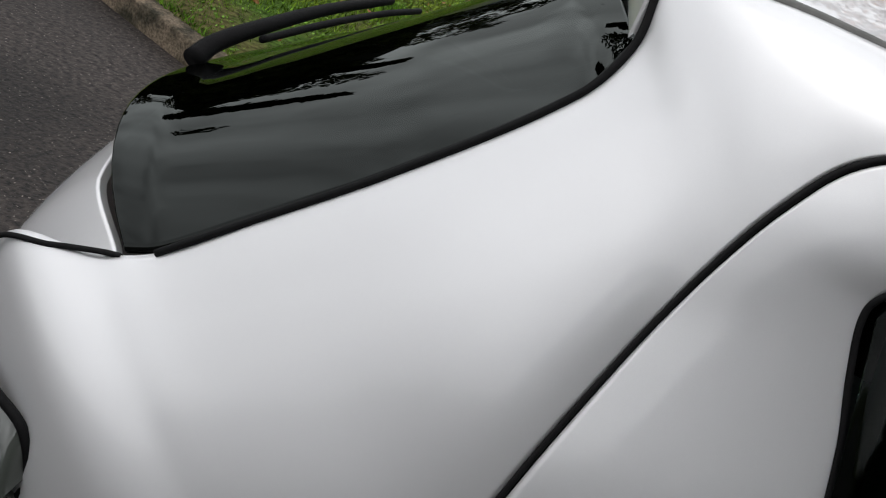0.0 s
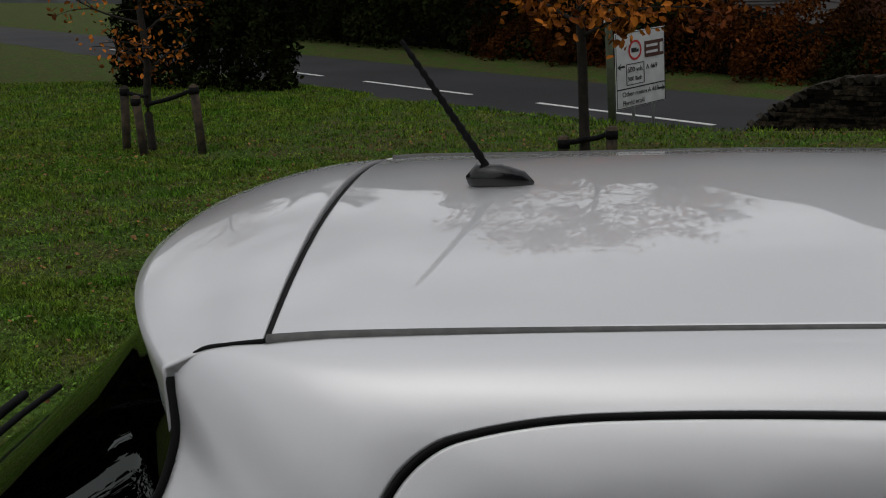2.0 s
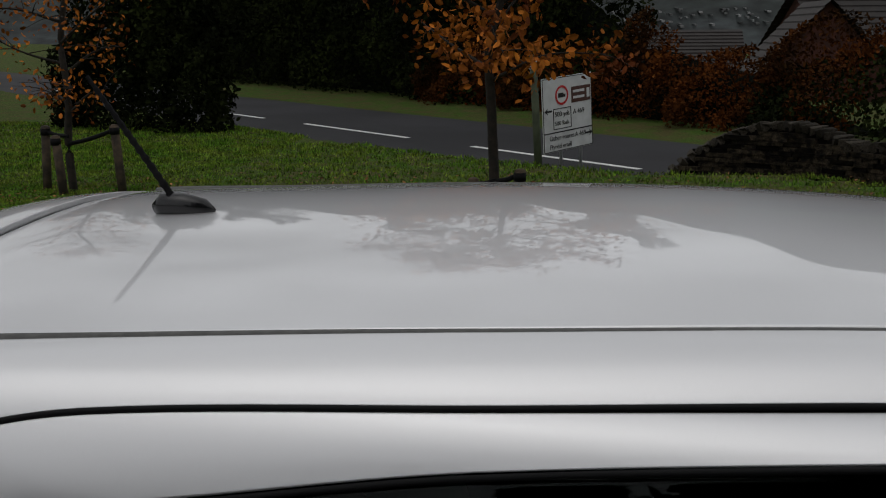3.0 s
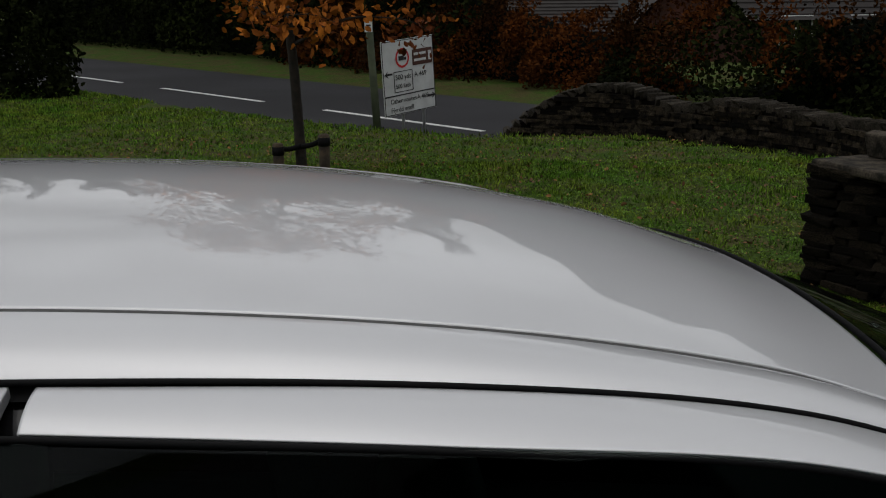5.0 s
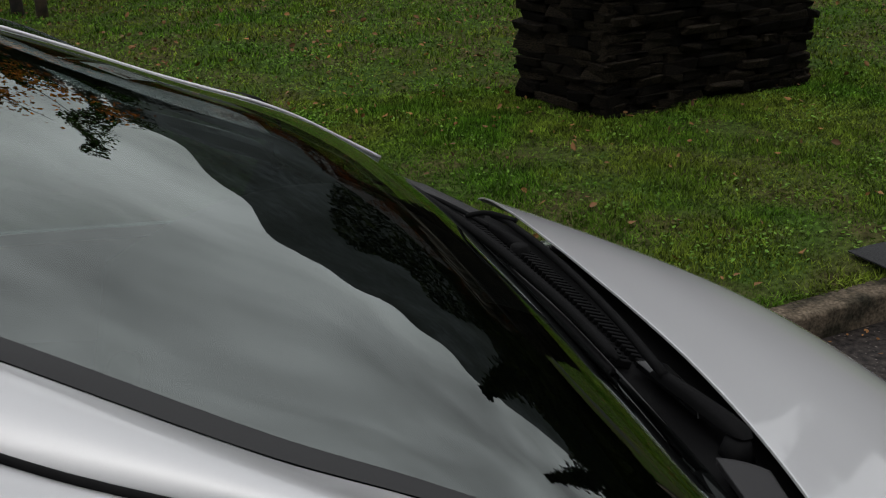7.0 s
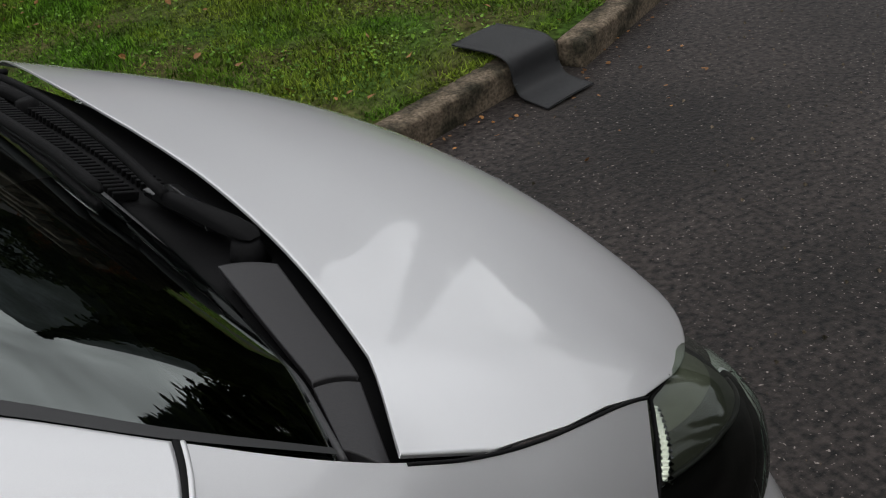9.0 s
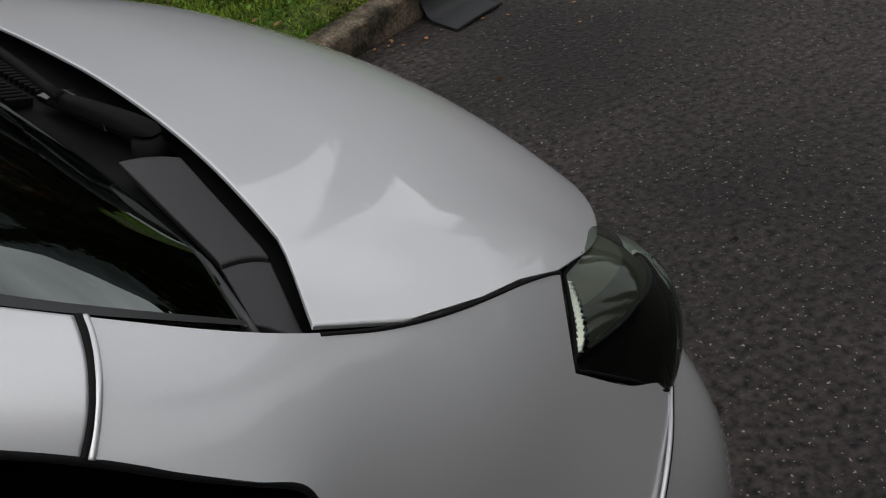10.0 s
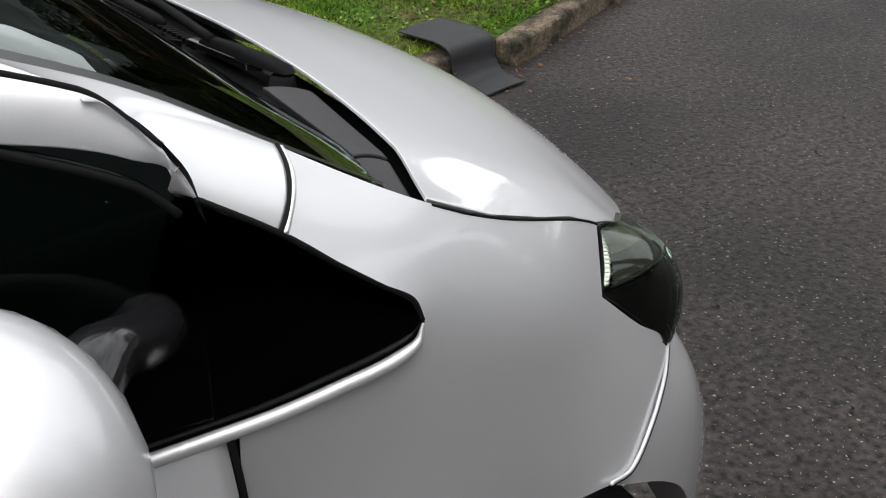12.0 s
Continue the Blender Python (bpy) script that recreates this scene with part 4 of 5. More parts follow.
def ground_z(x, y):
    x, y = np.asarray(x, float), np.asarray(y, float)
    lawn = 0.10 - 0.012 * np.clip(y - 8.5, 0, 7)
    dist = (x - R0[0]) * RN[0] + (y - R0[1]) * RN[1]
    e = road_edge(x, y)
    z = np.where(dist > e, -0.30, lawn)
    z = np.where((dist <= e) & (dist > e - 0.7), -0.30 + (lawn + 0.30) * np.clip((e - dist) / 0.7, 0, 1), z)
    z = np.where(dist > 3.4, -0.30 + 0.10 * np.clip((dist - 3.4) / 1.5, 0, 1), z)
    z = np.where(dist > 12, z - 0.06 * (dist - 12), z)
    z = np.maximum(z, -9.0)
    return z


xs = np.r_[-900, -300, -120, -80, -60, np.arange(-46, 30, 0.5), 36, 60, 120, 300, 900]
ys = np.r_[-900, -200, -60, -20, -8, np.arange(-4, 76, 0.5), 90, 150, 300, 900]
gx, gy = np.meshgrid(xs, ys, indexing="ij")
gz = np.where(gy < kerb_y(gx) + 1.1, -0.06, ground_z(gx, gy))
gv = np.stack([gx, gy, gz], -1).reshape(-1, 3)
m_ = len(ys)
gf = [(i * m_ + j, (i + 1) * m_ + j, (i + 1) * m_ + j + 1, i * m_ + j + 1) for i in range(len(xs) - 1) for j in range(len(ys) - 1)]
tagged(new("ground", mesh_from("ground", gv, gf, SOIL)), "lawn of short green grass with fallen leaves", "ground", kind="structure")
lv, lf = [], []
lawn_x, lawn_o = np.arange(-14, 12.01, 0.25), np.r_[0.07, 0.2, 0.35, 0.6, 0.9, 1.3, 1.8, 2.3]
for x in lawn_x:
    for o_ in lawn_o:
        y = float(kerb_y(x)) + o_
        lv.append((x, y, float(ground_z(x, y)) + 0.004 - 0.024 * (o_ < 0.1) - 0.008 * (o_ > 2) + (0.012 * noise.noise((x * 2, y * 2, 0)) if o_ < 2 else 0)))
for i in range(len(lawn_x) - 1):
    for j in range(len(lawn_o) - 1):
        lf.append((i * 8 + j, (i + 1) * 8 + j, (i + 1) * 8 + j + 1, i * 8 + j + 1))
tagged(new("lawn", mesh_from("lawn", lv, lf, SOIL)), "grass verge along the kerb", "lawn", kind="structure")
# the drive on which the car stands, as a sheet up to the kerb
dv, df = [], []
kx = np.r_[-40, -20, np.linspace(-13, 11.5, 120)]
for x in kx:
    yk = float(kerb_y(x)) + 0.02
    for y in np.r_[-40, -10, -4, -2, 0, yk]:
        dv.append((x, min(y, yk), 0.0))
for i in range(len(kx) - 1):
    for j in range(5):
        df.append((i * 6 + j, (i + 1) * 6 + j, (i + 1) * 6 + j + 1, i * 6 + j + 1))
o = len(dv)
dv += [(11.5, -40, 0.0), (60, -40, 0.0), (60, 10, 0.0), (11.5, float(kerb_y(11.5)), 0.0)]
df.append((o, o + 1, o + 2, o + 3))
tagged(new("pavement", mesh_from("pavement", dv, df, ASPHALT, False)), "dark damp asphalt drive with pale grit", "asphalt", kind="structure")
# road
rv = []
for s in (-60, 60):
    for w in (-3.0, 3.2):
        q = R0 + RD * s + RN * w
        rv.append((q[0], q[1], -0.285))
tagged(new("road", mesh_from("road", rv, [(0, 2, 3, 1)], ROADMAT, False)), "grey asphalt road with a dashed centre line", "road", kind="structure")
dash_bm = bmesh.new()
box(dash_bm, 0, 0, 0, 4.0, 0.11, 0.006)
dash_me = done(dash_bm, "road_marking", LINE)
ang = math.degrees(math.atan2(RD[1], RD[0]))
for k in range(-4, 3):
    q = R0 + RD * (2.0 + 6 * k)
    d = new("road_marking", dash_me)
    d.matrix_world = pose(q[0], q[1], -0.281, 0, 0, ang)
    tagged(d, "white painted centre-line dash on the road", "road marking", "centre line dashes")

# ---- kerb ----
kerb = thing("kerb", "", "", kind="structure")
seg = np.r_[0, np.cumsum(np.linalg.norm(np.diff(KERB_LINE, axis=0), axis=1))]
stone_bm = bmesh.new()
box(stone_bm, 0, 0, 0, 0.907, 0.108, 0.24, bevel=0.016)
stone_me = done(stone_bm, "kerb_stone", KERB, True)
rng = random.Random(5)
s0 = 0.35
while s0 < seg[-1] - 1:
    x, y = np.interp(s0, seg, KERB_LINE[:, 0]), np.interp(s0, seg, KERB_LINE[:, 1])
    x2, y2 = np.interp(s0 + 0.4, seg, KERB_LINE[:, 0]), np.interp(s0 + 0.4, seg, KERB_LINE[:, 1])
    k = new("kerb_stone", stone_me)
    k.parent = kerb
    k.matrix_world = pose(x, y + 0.070, -0.022 + rng.uniform(-0.004, 0.004), rng.uniform(-1, 1), rng.uniform(-0.5, 0.5), math.degrees(math.atan2(y2 - y, x2 - x)) + rng.uniform(-0.6, 0.6))
    s0 += 0.917

# rubber mat over the kerb
prof = [(2.02, 0.125), (1.90, 0.135), (1.79, 0.140), (1.735, 0.122), (1.715, 0.06), (1.685, 0.018), (1.61, 0.010), (1.555, 0.009)]
pa, pb = [(4.02 + 0.16 * (2.0 - y), y, z) for y, z in prof], [(4.25 + 0.16 * (2.0 - y), y + 0.06, z) for y, z in prof]
mg = ladder(pa, pb, 40, 12, 0.004, (0, 0, 1))
n_, m2 = mg.shape[:2]
mv = np.r_[mg.reshape(-1, 3), mg.reshape(-1, 3) - np.array((0, 0.002, 0.004))]
mf = []
for i in range(n_ - 1):
    for j in range(m2 - 1):
        q = (i * m2 + j, (i + 1) * m2 + j, (i + 1) * m2 + j + 1, i * m2 + j + 1)
        mf += [q, tuple(p + n_ * m2 for p in q[::-1])]
edge = [i * m2 for i in range(n_)] + [(n_ - 1) * m2 + j for j in range(1, m2)] + [i * m2 + m2 - 1 for i in range(n_ - 2, -1, -1)] + [j for j in range(m2 - 2, 0, -1)]
for a, b in zip(edge, edge[1:] + edge[:1]):
    mf.append((a, b, b + n_ * m2, a + n_ * m2))
tagged(new("rubber_mat", mesh_from("rubber_mat", mv, mf, MATRUBBER)), "black rubber mat draped over the kerb edge", "mat")

# ---- lawn ----
rs = np.random.RandomState(3)


def scatter(n, x0, x1, y0, y1):
    x, y = rs.uniform(x0, x1, n), rs.uniform(y0, y1, n)
    keep = y > kerb_y(x) + 0.105
    return x[keep], y[keep]


bl = [scatter(170000, 2.2, 6.2, 1.5, 4.6), scatter(60000, -4.5, -1.0, 1.7, 4.5), scatter(130000, -5.0, 7.0, 3.5, 9.0), scatter(60000, -7.0, 8.0, 8.0, 15.0), scatter(60000, -10.0, -4.0, 2.5, 10.0), scatter(60000, -13.0, -3.0, 9.5, 19.0)]
bl[5] = tuple(v_[(bl[5][0] - R0[0]) * RN[0] + (bl[5][1] - R0[1]) * RN[1] < road_edge(*bl[5]) - 0.3] for v_ in bl[5])
bl[3] = tuple(v_[(bl[3][0] - R0[0]) * RN[0] + (bl[3][1] - R0[1]) * RN[1] < road_edge(*bl[3]) - 0.3] for v_ in bl[3])
bx, by = np.concatenate([b[0] for b in bl]), np.concatenate([b[1] for b in bl])
n = len(bx)
far = np.clip((by - 2) / 8, 0, 1.5)
tuft = 0.7 + 0.6 * np.clip(np.sin(bx * 5.1 + 2 * np.sin(by * 3.7)) * np.sin(by * 4.3 + 1.7 * np.sin(bx * 2.9)) + 0.3, 0, 1)
h = rs.uniform(0.010, 0.028, n) * (1 + 0.6 * far) * tuft
w = rs.uniform(0.0022, 0.0045, n) * (1 + 1.6 * far)
an = rs.uniform(0, 2 * math.pi, n)
lx, ly = rs.normal(0, 0.015, n), rs.normal(0, 0.015, n)
bz = ground_z(bx, by) - 0.003
V = np.zeros((n, 3, 3))
V[:, 0] = np.stack([bx - w * np.cos(an), by - w * np.sin(an), bz], -1)
V[:, 1] = np.stack([bx + w * np.cos(an), by + w * np.sin(an), bz], -1)
V[:, 2] = np.stack([bx + lx, by + ly, bz + h], -1)
me = bpy.data.meshes.new("grass")
me.from_pydata(V.reshape(-1, 3).tolist(), [], np.arange(3 * n).reshape(-1, 3).tolist())
me.materials.append(BLADE)
tagged(new("grass", me), "short green lawn grass blades", "grass", kind="stuff")


def leaf_cloud(pos, size, rs_, flat=0.0):
    """Many small bent leaves: two triangles' pairs each about its own mid-rib."""
    n = len(pos)
    a = rs_.normal(size=(n, 3))
    a[:, 2] *= 1 - flat
    a /= np.linalg.norm(a, axis=1, keepdims=True)
    b = rs_.normal(size=(n, 3))
    b[:, 2] *= 1 - flat
    b -= a * np.sum(a * b, 1, keepdims=True)
    b /= np.linalg.norm(b, axis=1, keepdims=True)
    c = np.cross(a, b)
    sz = (size * rs_.uniform(0.6, 1.3, n))[:, None]
    v = np.zeros((n, 6, 3))
    v[:, 0] = pos
    v[:, 1] = pos + sz * (0.35 * a + 0.28 * b + 0.10 * c)
    v[:, 2] = pos + sz * (0.75 * a + 0.24 * b + 0.06 * c)
    v[:, 3] = pos + sz * a
    v[:, 4] = pos + sz * (0.75 * a - 0.24 * b + 0.06 * c)
    v[:, 5] = pos + sz * (0.35 * a - 0.28 * b + 0.10 * c)
    o = np.arange(n)[:, None] * 6
    f = np.concatenate([o + np.array([[0, 1, 2, 3]]), o + np.array([[0, 3, 4, 5]])])
    return v.reshape(-1, 3), f


def leaf_mesh(name, pos, size, material, rs_, flat=0.0):
    v, f = leaf_cloud(pos, size, rs_, flat)
    me_ = bpy.data.meshes.new(name)
    me_.from_pydata(v.tolist(), [], f.tolist())
    me_.materials.append(material)
    return me_


ccx, ccy = scatter(900, -5, 7, 1.6, 9.5)
pick = rs.randint(0, len(ccx), 26000)
qx, qy = ccx[pick] + rs.normal(0, 0.07, 26000), ccy[pick] + rs.normal(0, 0.07, 26000)
ok = qy > kerb_y(qx) + 0.12
qx, qy = qx[ok], qy[ok]
tagged(new("clover", leaf_mesh("clover", np.stack([qx, qy, ground_z(qx, qy) + rs.uniform(0.012, 0.030, len(qx))], -1), 0.017, CLOVER, rs, 0.7)), "small pale clover leaves among the lawn grass", "clover", kind="stuff")
fx, fy = scatter(1500, -5, 7, 1.6, 11)
keep = rs.uniform(size=len(fx)) < 0.5 + 0.5 * np.exp(-((fx - 1.5) ** 2) / 8)
fx, fy = fx[keep], fy[keep]
tagged(new("fallen_leaves", leaf_mesh("fallen_leaves", np.stack([fx, fy, ground_z(fx, fy) + 0.026], -1), 0.042, DEADLEAF, rs, 0.6)),
       "brown and orange leaves fallen on the lawn", "leaves", kind="stuff")
bx2, by2 = scatter(6000, -6, 6, 1.8, 10)
keep = rs.uniform(size=len(bx2)) < np.clip(0.25 + np.sin(bx2 * 1.1 + 0.6) * np.sin(by2 * 0.9), 0.08, 1)
bx2, by2 = bx2[keep], by2[keep]
tagged(new("leaf_bits", leaf_mesh("leaf_bits", np.stack([bx2, by2, ground_z(bx2, by2) + rs.uniform(0.015, 0.032, len(bx2))], -1), 0.026, DEADLEAF, rs, 0.7)), "small brown leaf scraps scattered in the grass", "leaves", kind="stuff")
lx2 = rs.uniform(2.6, 6.5, 130)
ly2 = kerb_y(lx2) - 0.02 - 0.5 * rs.uniform(0, 1, 130) ** 2.5
tagged(new("leaf_litter", leaf_mesh("leaf_litter", np.stack([lx2, ly2, np.full(130, 0.008)], -1), 0.018, DEADLEAF, rs, 0.85)),
       "small brown leaf bits along the kerb", "leaves", kind="stuff")
gx2, gy2 = rs.uniform(2.5, 6, 620), rs.uniform(-2.5, 1.7, 620)
tri = []
for x, y in zip(gx2, gy2):
    if y < kerb_y(x) - 0.05:
        r = 0.002 + 0.006 * rs.uniform(0, 1) ** 2
        tri.append((x, y, r))
gv2, gf2 = [], []
for x, y, r in tri:
    o = len(gv2)
    gv2 += [(x - r, y - r, 0.001), (x + r, y - 0.6 * r, 0.001), (x + 0.2 * r, y + r, 0.001), (x, y, r * 1.3)]
    gf2 += [(o, o + 1, o + 3), (o + 1, o + 2, o + 3), (o + 2, o, o + 3)]
tagged(new("grit", mesh_from("grit", gv2, gf2, KERB, False)), "pale loose grit on the asphalt", "grit", kind="stuff")

# ---- dry-stone wall ----
rw = random.Random(11)
stone_kinds = []
for k in range(9):
    bm = bmesh.new()
    box(bm, 0, 0, 0, 1, 1, 1)
    for v in bm.verts:
        v.co += Vector((rw.uniform(-0.10, 0.10), rw.uniform(-0.14, 0.14), rw.uniform(-0.18, 0.18)))
    bmesh.ops.bevel(bm, geom=list(bm.edges), offset=0.07, segments=1, affect="EDGES")
    stone_kinds.append(done(bm, "stone", STONE))
cope_kinds = []
for me_ in stone_kinds[:5]:
    me_ = me_.copy()
    me_.name = "coping_stone"
    me_.materials[0] = COPE
    cope_kinds.append(me_)


def wall_path(points, n):
    p = spline(points, n)
    d = np.gradient(p[:, :2], axis=0)
    d /= np.linalg.norm(d, axis=1, keepdims=True)
    return p, d


garden_wall = thing("garden_wall", "", "", kind="structure")
tagged(garden_wall, "low dark dry-stone wall with an undulating coping on grass", "wall", kind="structure")
# near end block
c0, c1, c2 = np.array((3.40, 4.36)), np.array((3.73, 3.87)), np.array((5.00, 4.31))
core = bmesh.new()
ex = (c2 - c1) / np.linalg.norm(c2 - c1)
ey = (c0 - c1) / np.linalg.norm(c0 - c1)
q = [c1 + 0.05 * ex + 0.05 * ey, c2 + 0.05 * ey, c2 + (c0 - c1) - 0.05 * ey, c0 + 0.05 * ex - 0.05 * ey]
vs = [core.verts.new((p[0], p[1], z)) for z in (0.0, 0.80) for p in q]
for f in ((0, 1, 5, 4), (1, 2, 6, 5), (2, 3, 7, 6), (3, 0, 4, 7), (4, 5, 6, 7)):
    core.faces.new([vs[i] for i in f])
part("wall_core", done(core, "wall_core", MORTAR), garden_wall)
for a, b in ((c1, c2), (c0, c1)):
    length = np.linalg.norm(b - a)
    dirn = (b - a) / length
    inward = np.array((-dirn[1], dirn[0]))
    z = 0.06
    while z < 0.76:
        hh = rw.uniform(0.024, 0.060)
        s = -rw.uniform(0.0, 0.03)
        while s < length:
            ll = rw.uniform(0.07, 0.26) * (0.7 + 6 * hh)
            ll = min(ll, length - s + 0.02)
            if ll < 0.04:
                break
            c = a + dirn * (s + ll / 2) + inward * (0.07 + rw.uniform(-0.022, 0.018))
            o = new("stone", rw.choice(stone_kinds))
            o.parent = garden_wall
            o.matrix_world = pose(c[0], c[1], z + hh / 2, rw.uniform(-3, 3), rw.uniform(-2, 2), math.degrees(math.atan2(dirn[1], dirn[0])) + rw.uniform(-3, 3)) @ Matrix.Diagonal((ll * 0.97, 0.16, hh * 0.93, 1))
            s += ll
        z += hh
# ledge and raised cap of the block
bm = bmesh.new()
bmx = pose(*(0.5 * (c0 + c1) + 0.20 * ex), 0.80, 0, 0, math.degrees(math.atan2(ex[1], ex[0])))
box(bm, 0.0, 0, 0, 0.50, 0.62, 0.05, bmx, 0.015)
part("ledge", done(bm, "ledge", COPE), garden_wall)
bm = bmesh.new()
for k in range(7):
    box(bm, 0.10 + 0.16 * k, rw.uniform(-0.03, 0.03), 0.07 + rw.uniform(-0.02, 0.02), 0.075, 0.44, 0.14, bmx @ pose(0, 0, 0, rw.uniform(-4, 4), rw.uniform(-24, -8), 0), 0.012)
part("cap", done(bm, "cap", COPE), garden_wall)
# long curved wall behind
wp, wd = wall_path([(2.28, 12.2, -0.12), (2.6, 12.18, 0.16), (2.95, 12.1, 0.36), (3.3, 11.95, 0.50), (3.65, 11.75, 0.55), (4.0, 11.5, 0.49), (4.35, 11.15, 0.35), (4.75, 10.75, 0.45), (5.1, 10.3, 0.44), (5.5, 9.5, 0.38), (5.75, 8.4, 0.44), (5.65, 7.2, 0.50), (5.25, 6.0, 0.60), (4.75, 5.1, 0.70), (4.45, 4.7, 0.78)], 220)
cv, cf = [], []
for i in range(len(wp)):
    nrm = np.array((-wd[i][1], wd[i][0]))
    for off in (-0.17, 0.17):
        for z in (-0.35, wp[i][2]):
            cv.append((wp[i][0] + nrm[0] * off, wp[i][1] + nrm[1] * off, z))
for i in range(len(wp) - 1):
    a, b = 4 * i, 4 * i + 4
    cf += [(a, b, b + 1, a + 1), (a + 2, a + 3, b + 3, b + 2), (a + 1, b + 1, b + 3, a + 3)]
part("wall_core", mesh_from("wall_core", cv, cf, MORTAR, False), garden_wall)
sv, sf = [], []


def add_stone(m):
    o = len(sv)
    for x in (-0.5, 0.5):
        for y in (-0.5, 0.5):
            for z in (-0.5, 0.5):
                sv.append(m @ Vector((x + rw.uniform(-0.08, 0.08), y + rw.uniform(-0.1, 0.1), z + rw.uniform(-0.15, 0.15))))
    for f in ((0, 1, 3, 2), (4, 6, 7, 5), (0, 4, 5, 1), (2, 3, 7, 6), (0, 2, 6, 4), (1, 5, 7, 3)):
        sf.append(tuple(i + o for i in f))


arc = np.r_[0, np.cumsum(np.linalg.norm(np.diff(wp[:, :2], axis=0), axis=1))]
for side in (-1, 1):
    for row in range(20):
        z = -0.30 + 0.055 * row
        s = rw.uniform(0, 0.2)
        while s < arc[-1]:
            ll = rw.uniform(0.14, 0.32)
            i = int(np.searchsorted(arc, s + ll / 2).clip(0, len(wp) - 1))
            if z + 0.03 < wp[i][2]:
                nrm = np.array((-wd[i][1], wd[i][0])) * side * (0.18 + rw.uniform(-0.012, 0.012))
                add_stone(pose(wp[i][0] + nrm[0], wp[i][1] + nrm[1], z, 0, 0, math.degrees(math.atan2(wd[i][1], wd[i][0]))) @ Matrix.Diagonal((ll * 0.96, 0.1, 0.050, 1)))
            s += ll
tagged(part("stone_courses", mesh_from("stone_courses", sv, sf, STONE, False), garden_wall), kind="stuff")
s = 0.1
while s < arc[-1] - 0.1:
    i = int(np.searchsorted(arc, s).clip(1, len(wp) - 2))
    tilt = math.degrees(math.atan2(wp[i + 1][2] - wp[i - 1][2], arc[i + 1] - arc[i - 1]))
    o = new("coping_stone", rw.choice(cope_kinds))
    o.parent = garden_wall
    o.matrix_world = pose(wp[i][0], wp[i][1], wp[i][2] + 0.015, 0, 0, math.degrees(math.atan2(wd[i][1], wd[i][0]))) @ pose(0, 0, 0, 0, -tilt - 12 + rw.uniform(-4, 4), 0) @ Matrix.Diagonal((0.075, 0.42 + rw.uniform(-0.03, 0.03), 0.10 + rw.uniform(-0.015, 0.015), 1))
    s += rw.uniform(0.085, 0.105)

# ---- young trees with stakes ----


def stake(x, y, top, lean=(0, 0), group="tree stakes"):
    z0 = float(ground_z(x, y)) - 0.05
    v, f = tube_data([(x, y, z0), (x + 0.5 * lean[0], y, 0.5 * (z0 + top)), (x + lean[0], y + lean[1], top - 0.01), (x + lean[0], y + lean[1], top)], [0.045, 0.045, 0.046, 0.03], 12)
    st = thing("tree_stake", "round brown wooden stake beside a young tree", "stake", group)
    part("post", mesh_from("post", v, f, STAKEWOOD), st)
    v, f = tube_data([(x + lean[0], y + lean[1], top - 0.10), (x + lean[0], y + lean[1], top - 0.03)], 0.052, 12)
    part("strap", mesh_from("strap", v, f, GAP), st, "black rubber tie around the stake")
    return st


def tie(a, b, name="tree_tie"):
    mid = [(a[i] + b[i]) / 2 - (0.015 if i == 2 else 0) for i in range(3)]
    v, f = tube_data(spline([a, mid, b], 12), 0.022, 8)
    return tagged(new(name, mesh_from(name, v, f, GAP)), "black rubber tie strapped between stake and trunk", "tree tie", "tree ties")


def tree(x, y, height, crown_low, crown_r, leaves, seed, leaf=0.13, trunk_r=0.055, material=LEAFORANGE, label="young oak with sparse orange autumn leaves on the lawn", name="tree"):
    r = random.Random(seed)
    rsx = np.random.RandomState(seed)
    z0 = float(ground_z(x, y)) - 0.05
    tr = thing(name, label, "tree", "young trees" if name == "tree" else "")
    pts = [(x, y, z0)]
    for k in range(1, 9):
        pts.append((x + r.uniform(-0.04, 0.04) * k ** 0.5, y + r.uniform(-0.04, 0.04) * k ** 0.5, z0 + height * k / 8))
    items = [tube_data(spline(pts, 40), np.linspace(trunk_r, 0.012, 40), 10)]
    tips = []
    for k in range(26):
        e = crown_low + (1 - crown_low) * (k / 26) ** 0.9
        base = np.array(pts[0]) * 0 + np.array(spline(pts, 41)[int(e * 40)])
        a = k * 2.4 + r.uniform(-0.4, 0.4)
        ln = crown_r * (0.45 + 0.75 * math.sin(math.pi * min(1, (e - crown_low) / (1 - crown_low) * 0.8 + 0.2))) * r.uniform(0.7, 1.1)
        end = base + np.array((math.cos(a) * ln, math.sin(a) * ln, ln * r.uniform(0.0, 0.55)))
        mid = 0.5 * (base + end) + np.array((0, 0, r.uniform(-0.05, 0.12)))
        c = spline([base, mid, end], 14)
        items.append(tube_data(c, np.linspace(0.018, 0.004, 14), 6))
        tips += [c[i] for i in range(3, 14)]
        for q_ in range(4):
            b0 = c[r.randrange(4, 13)]
            e2 = b0 + np.array((r.uniform(-1, 1), r.uniform(-1, 1), r.uniform(-0.5, 0.6))) * 0.4
            c2_ = spline([b0, 0.5 * (b0 + e2) + np.array((0, 0, 0.03)), e2], 6)
            items.append(tube_data(c2_, np.linspace(0.006, 0.002, 6), 4))
            tips += [c2_[i] for i in range(2, 6)] * 2
    part("trunk", mesh_from("trunk", *join_data(items), BARK), tr, "slim dark trunk and limbs")
    tips = np.array(tips)
    pos = tips[rsx.randint(0, len(tips), leaves)] + rsx.normal(0, 0.10, (leaves, 3))
    part("crown", leaf_mesh("crown", pos, leaf, material, rsx), tr, "sparse autumn leaves")
    return tr


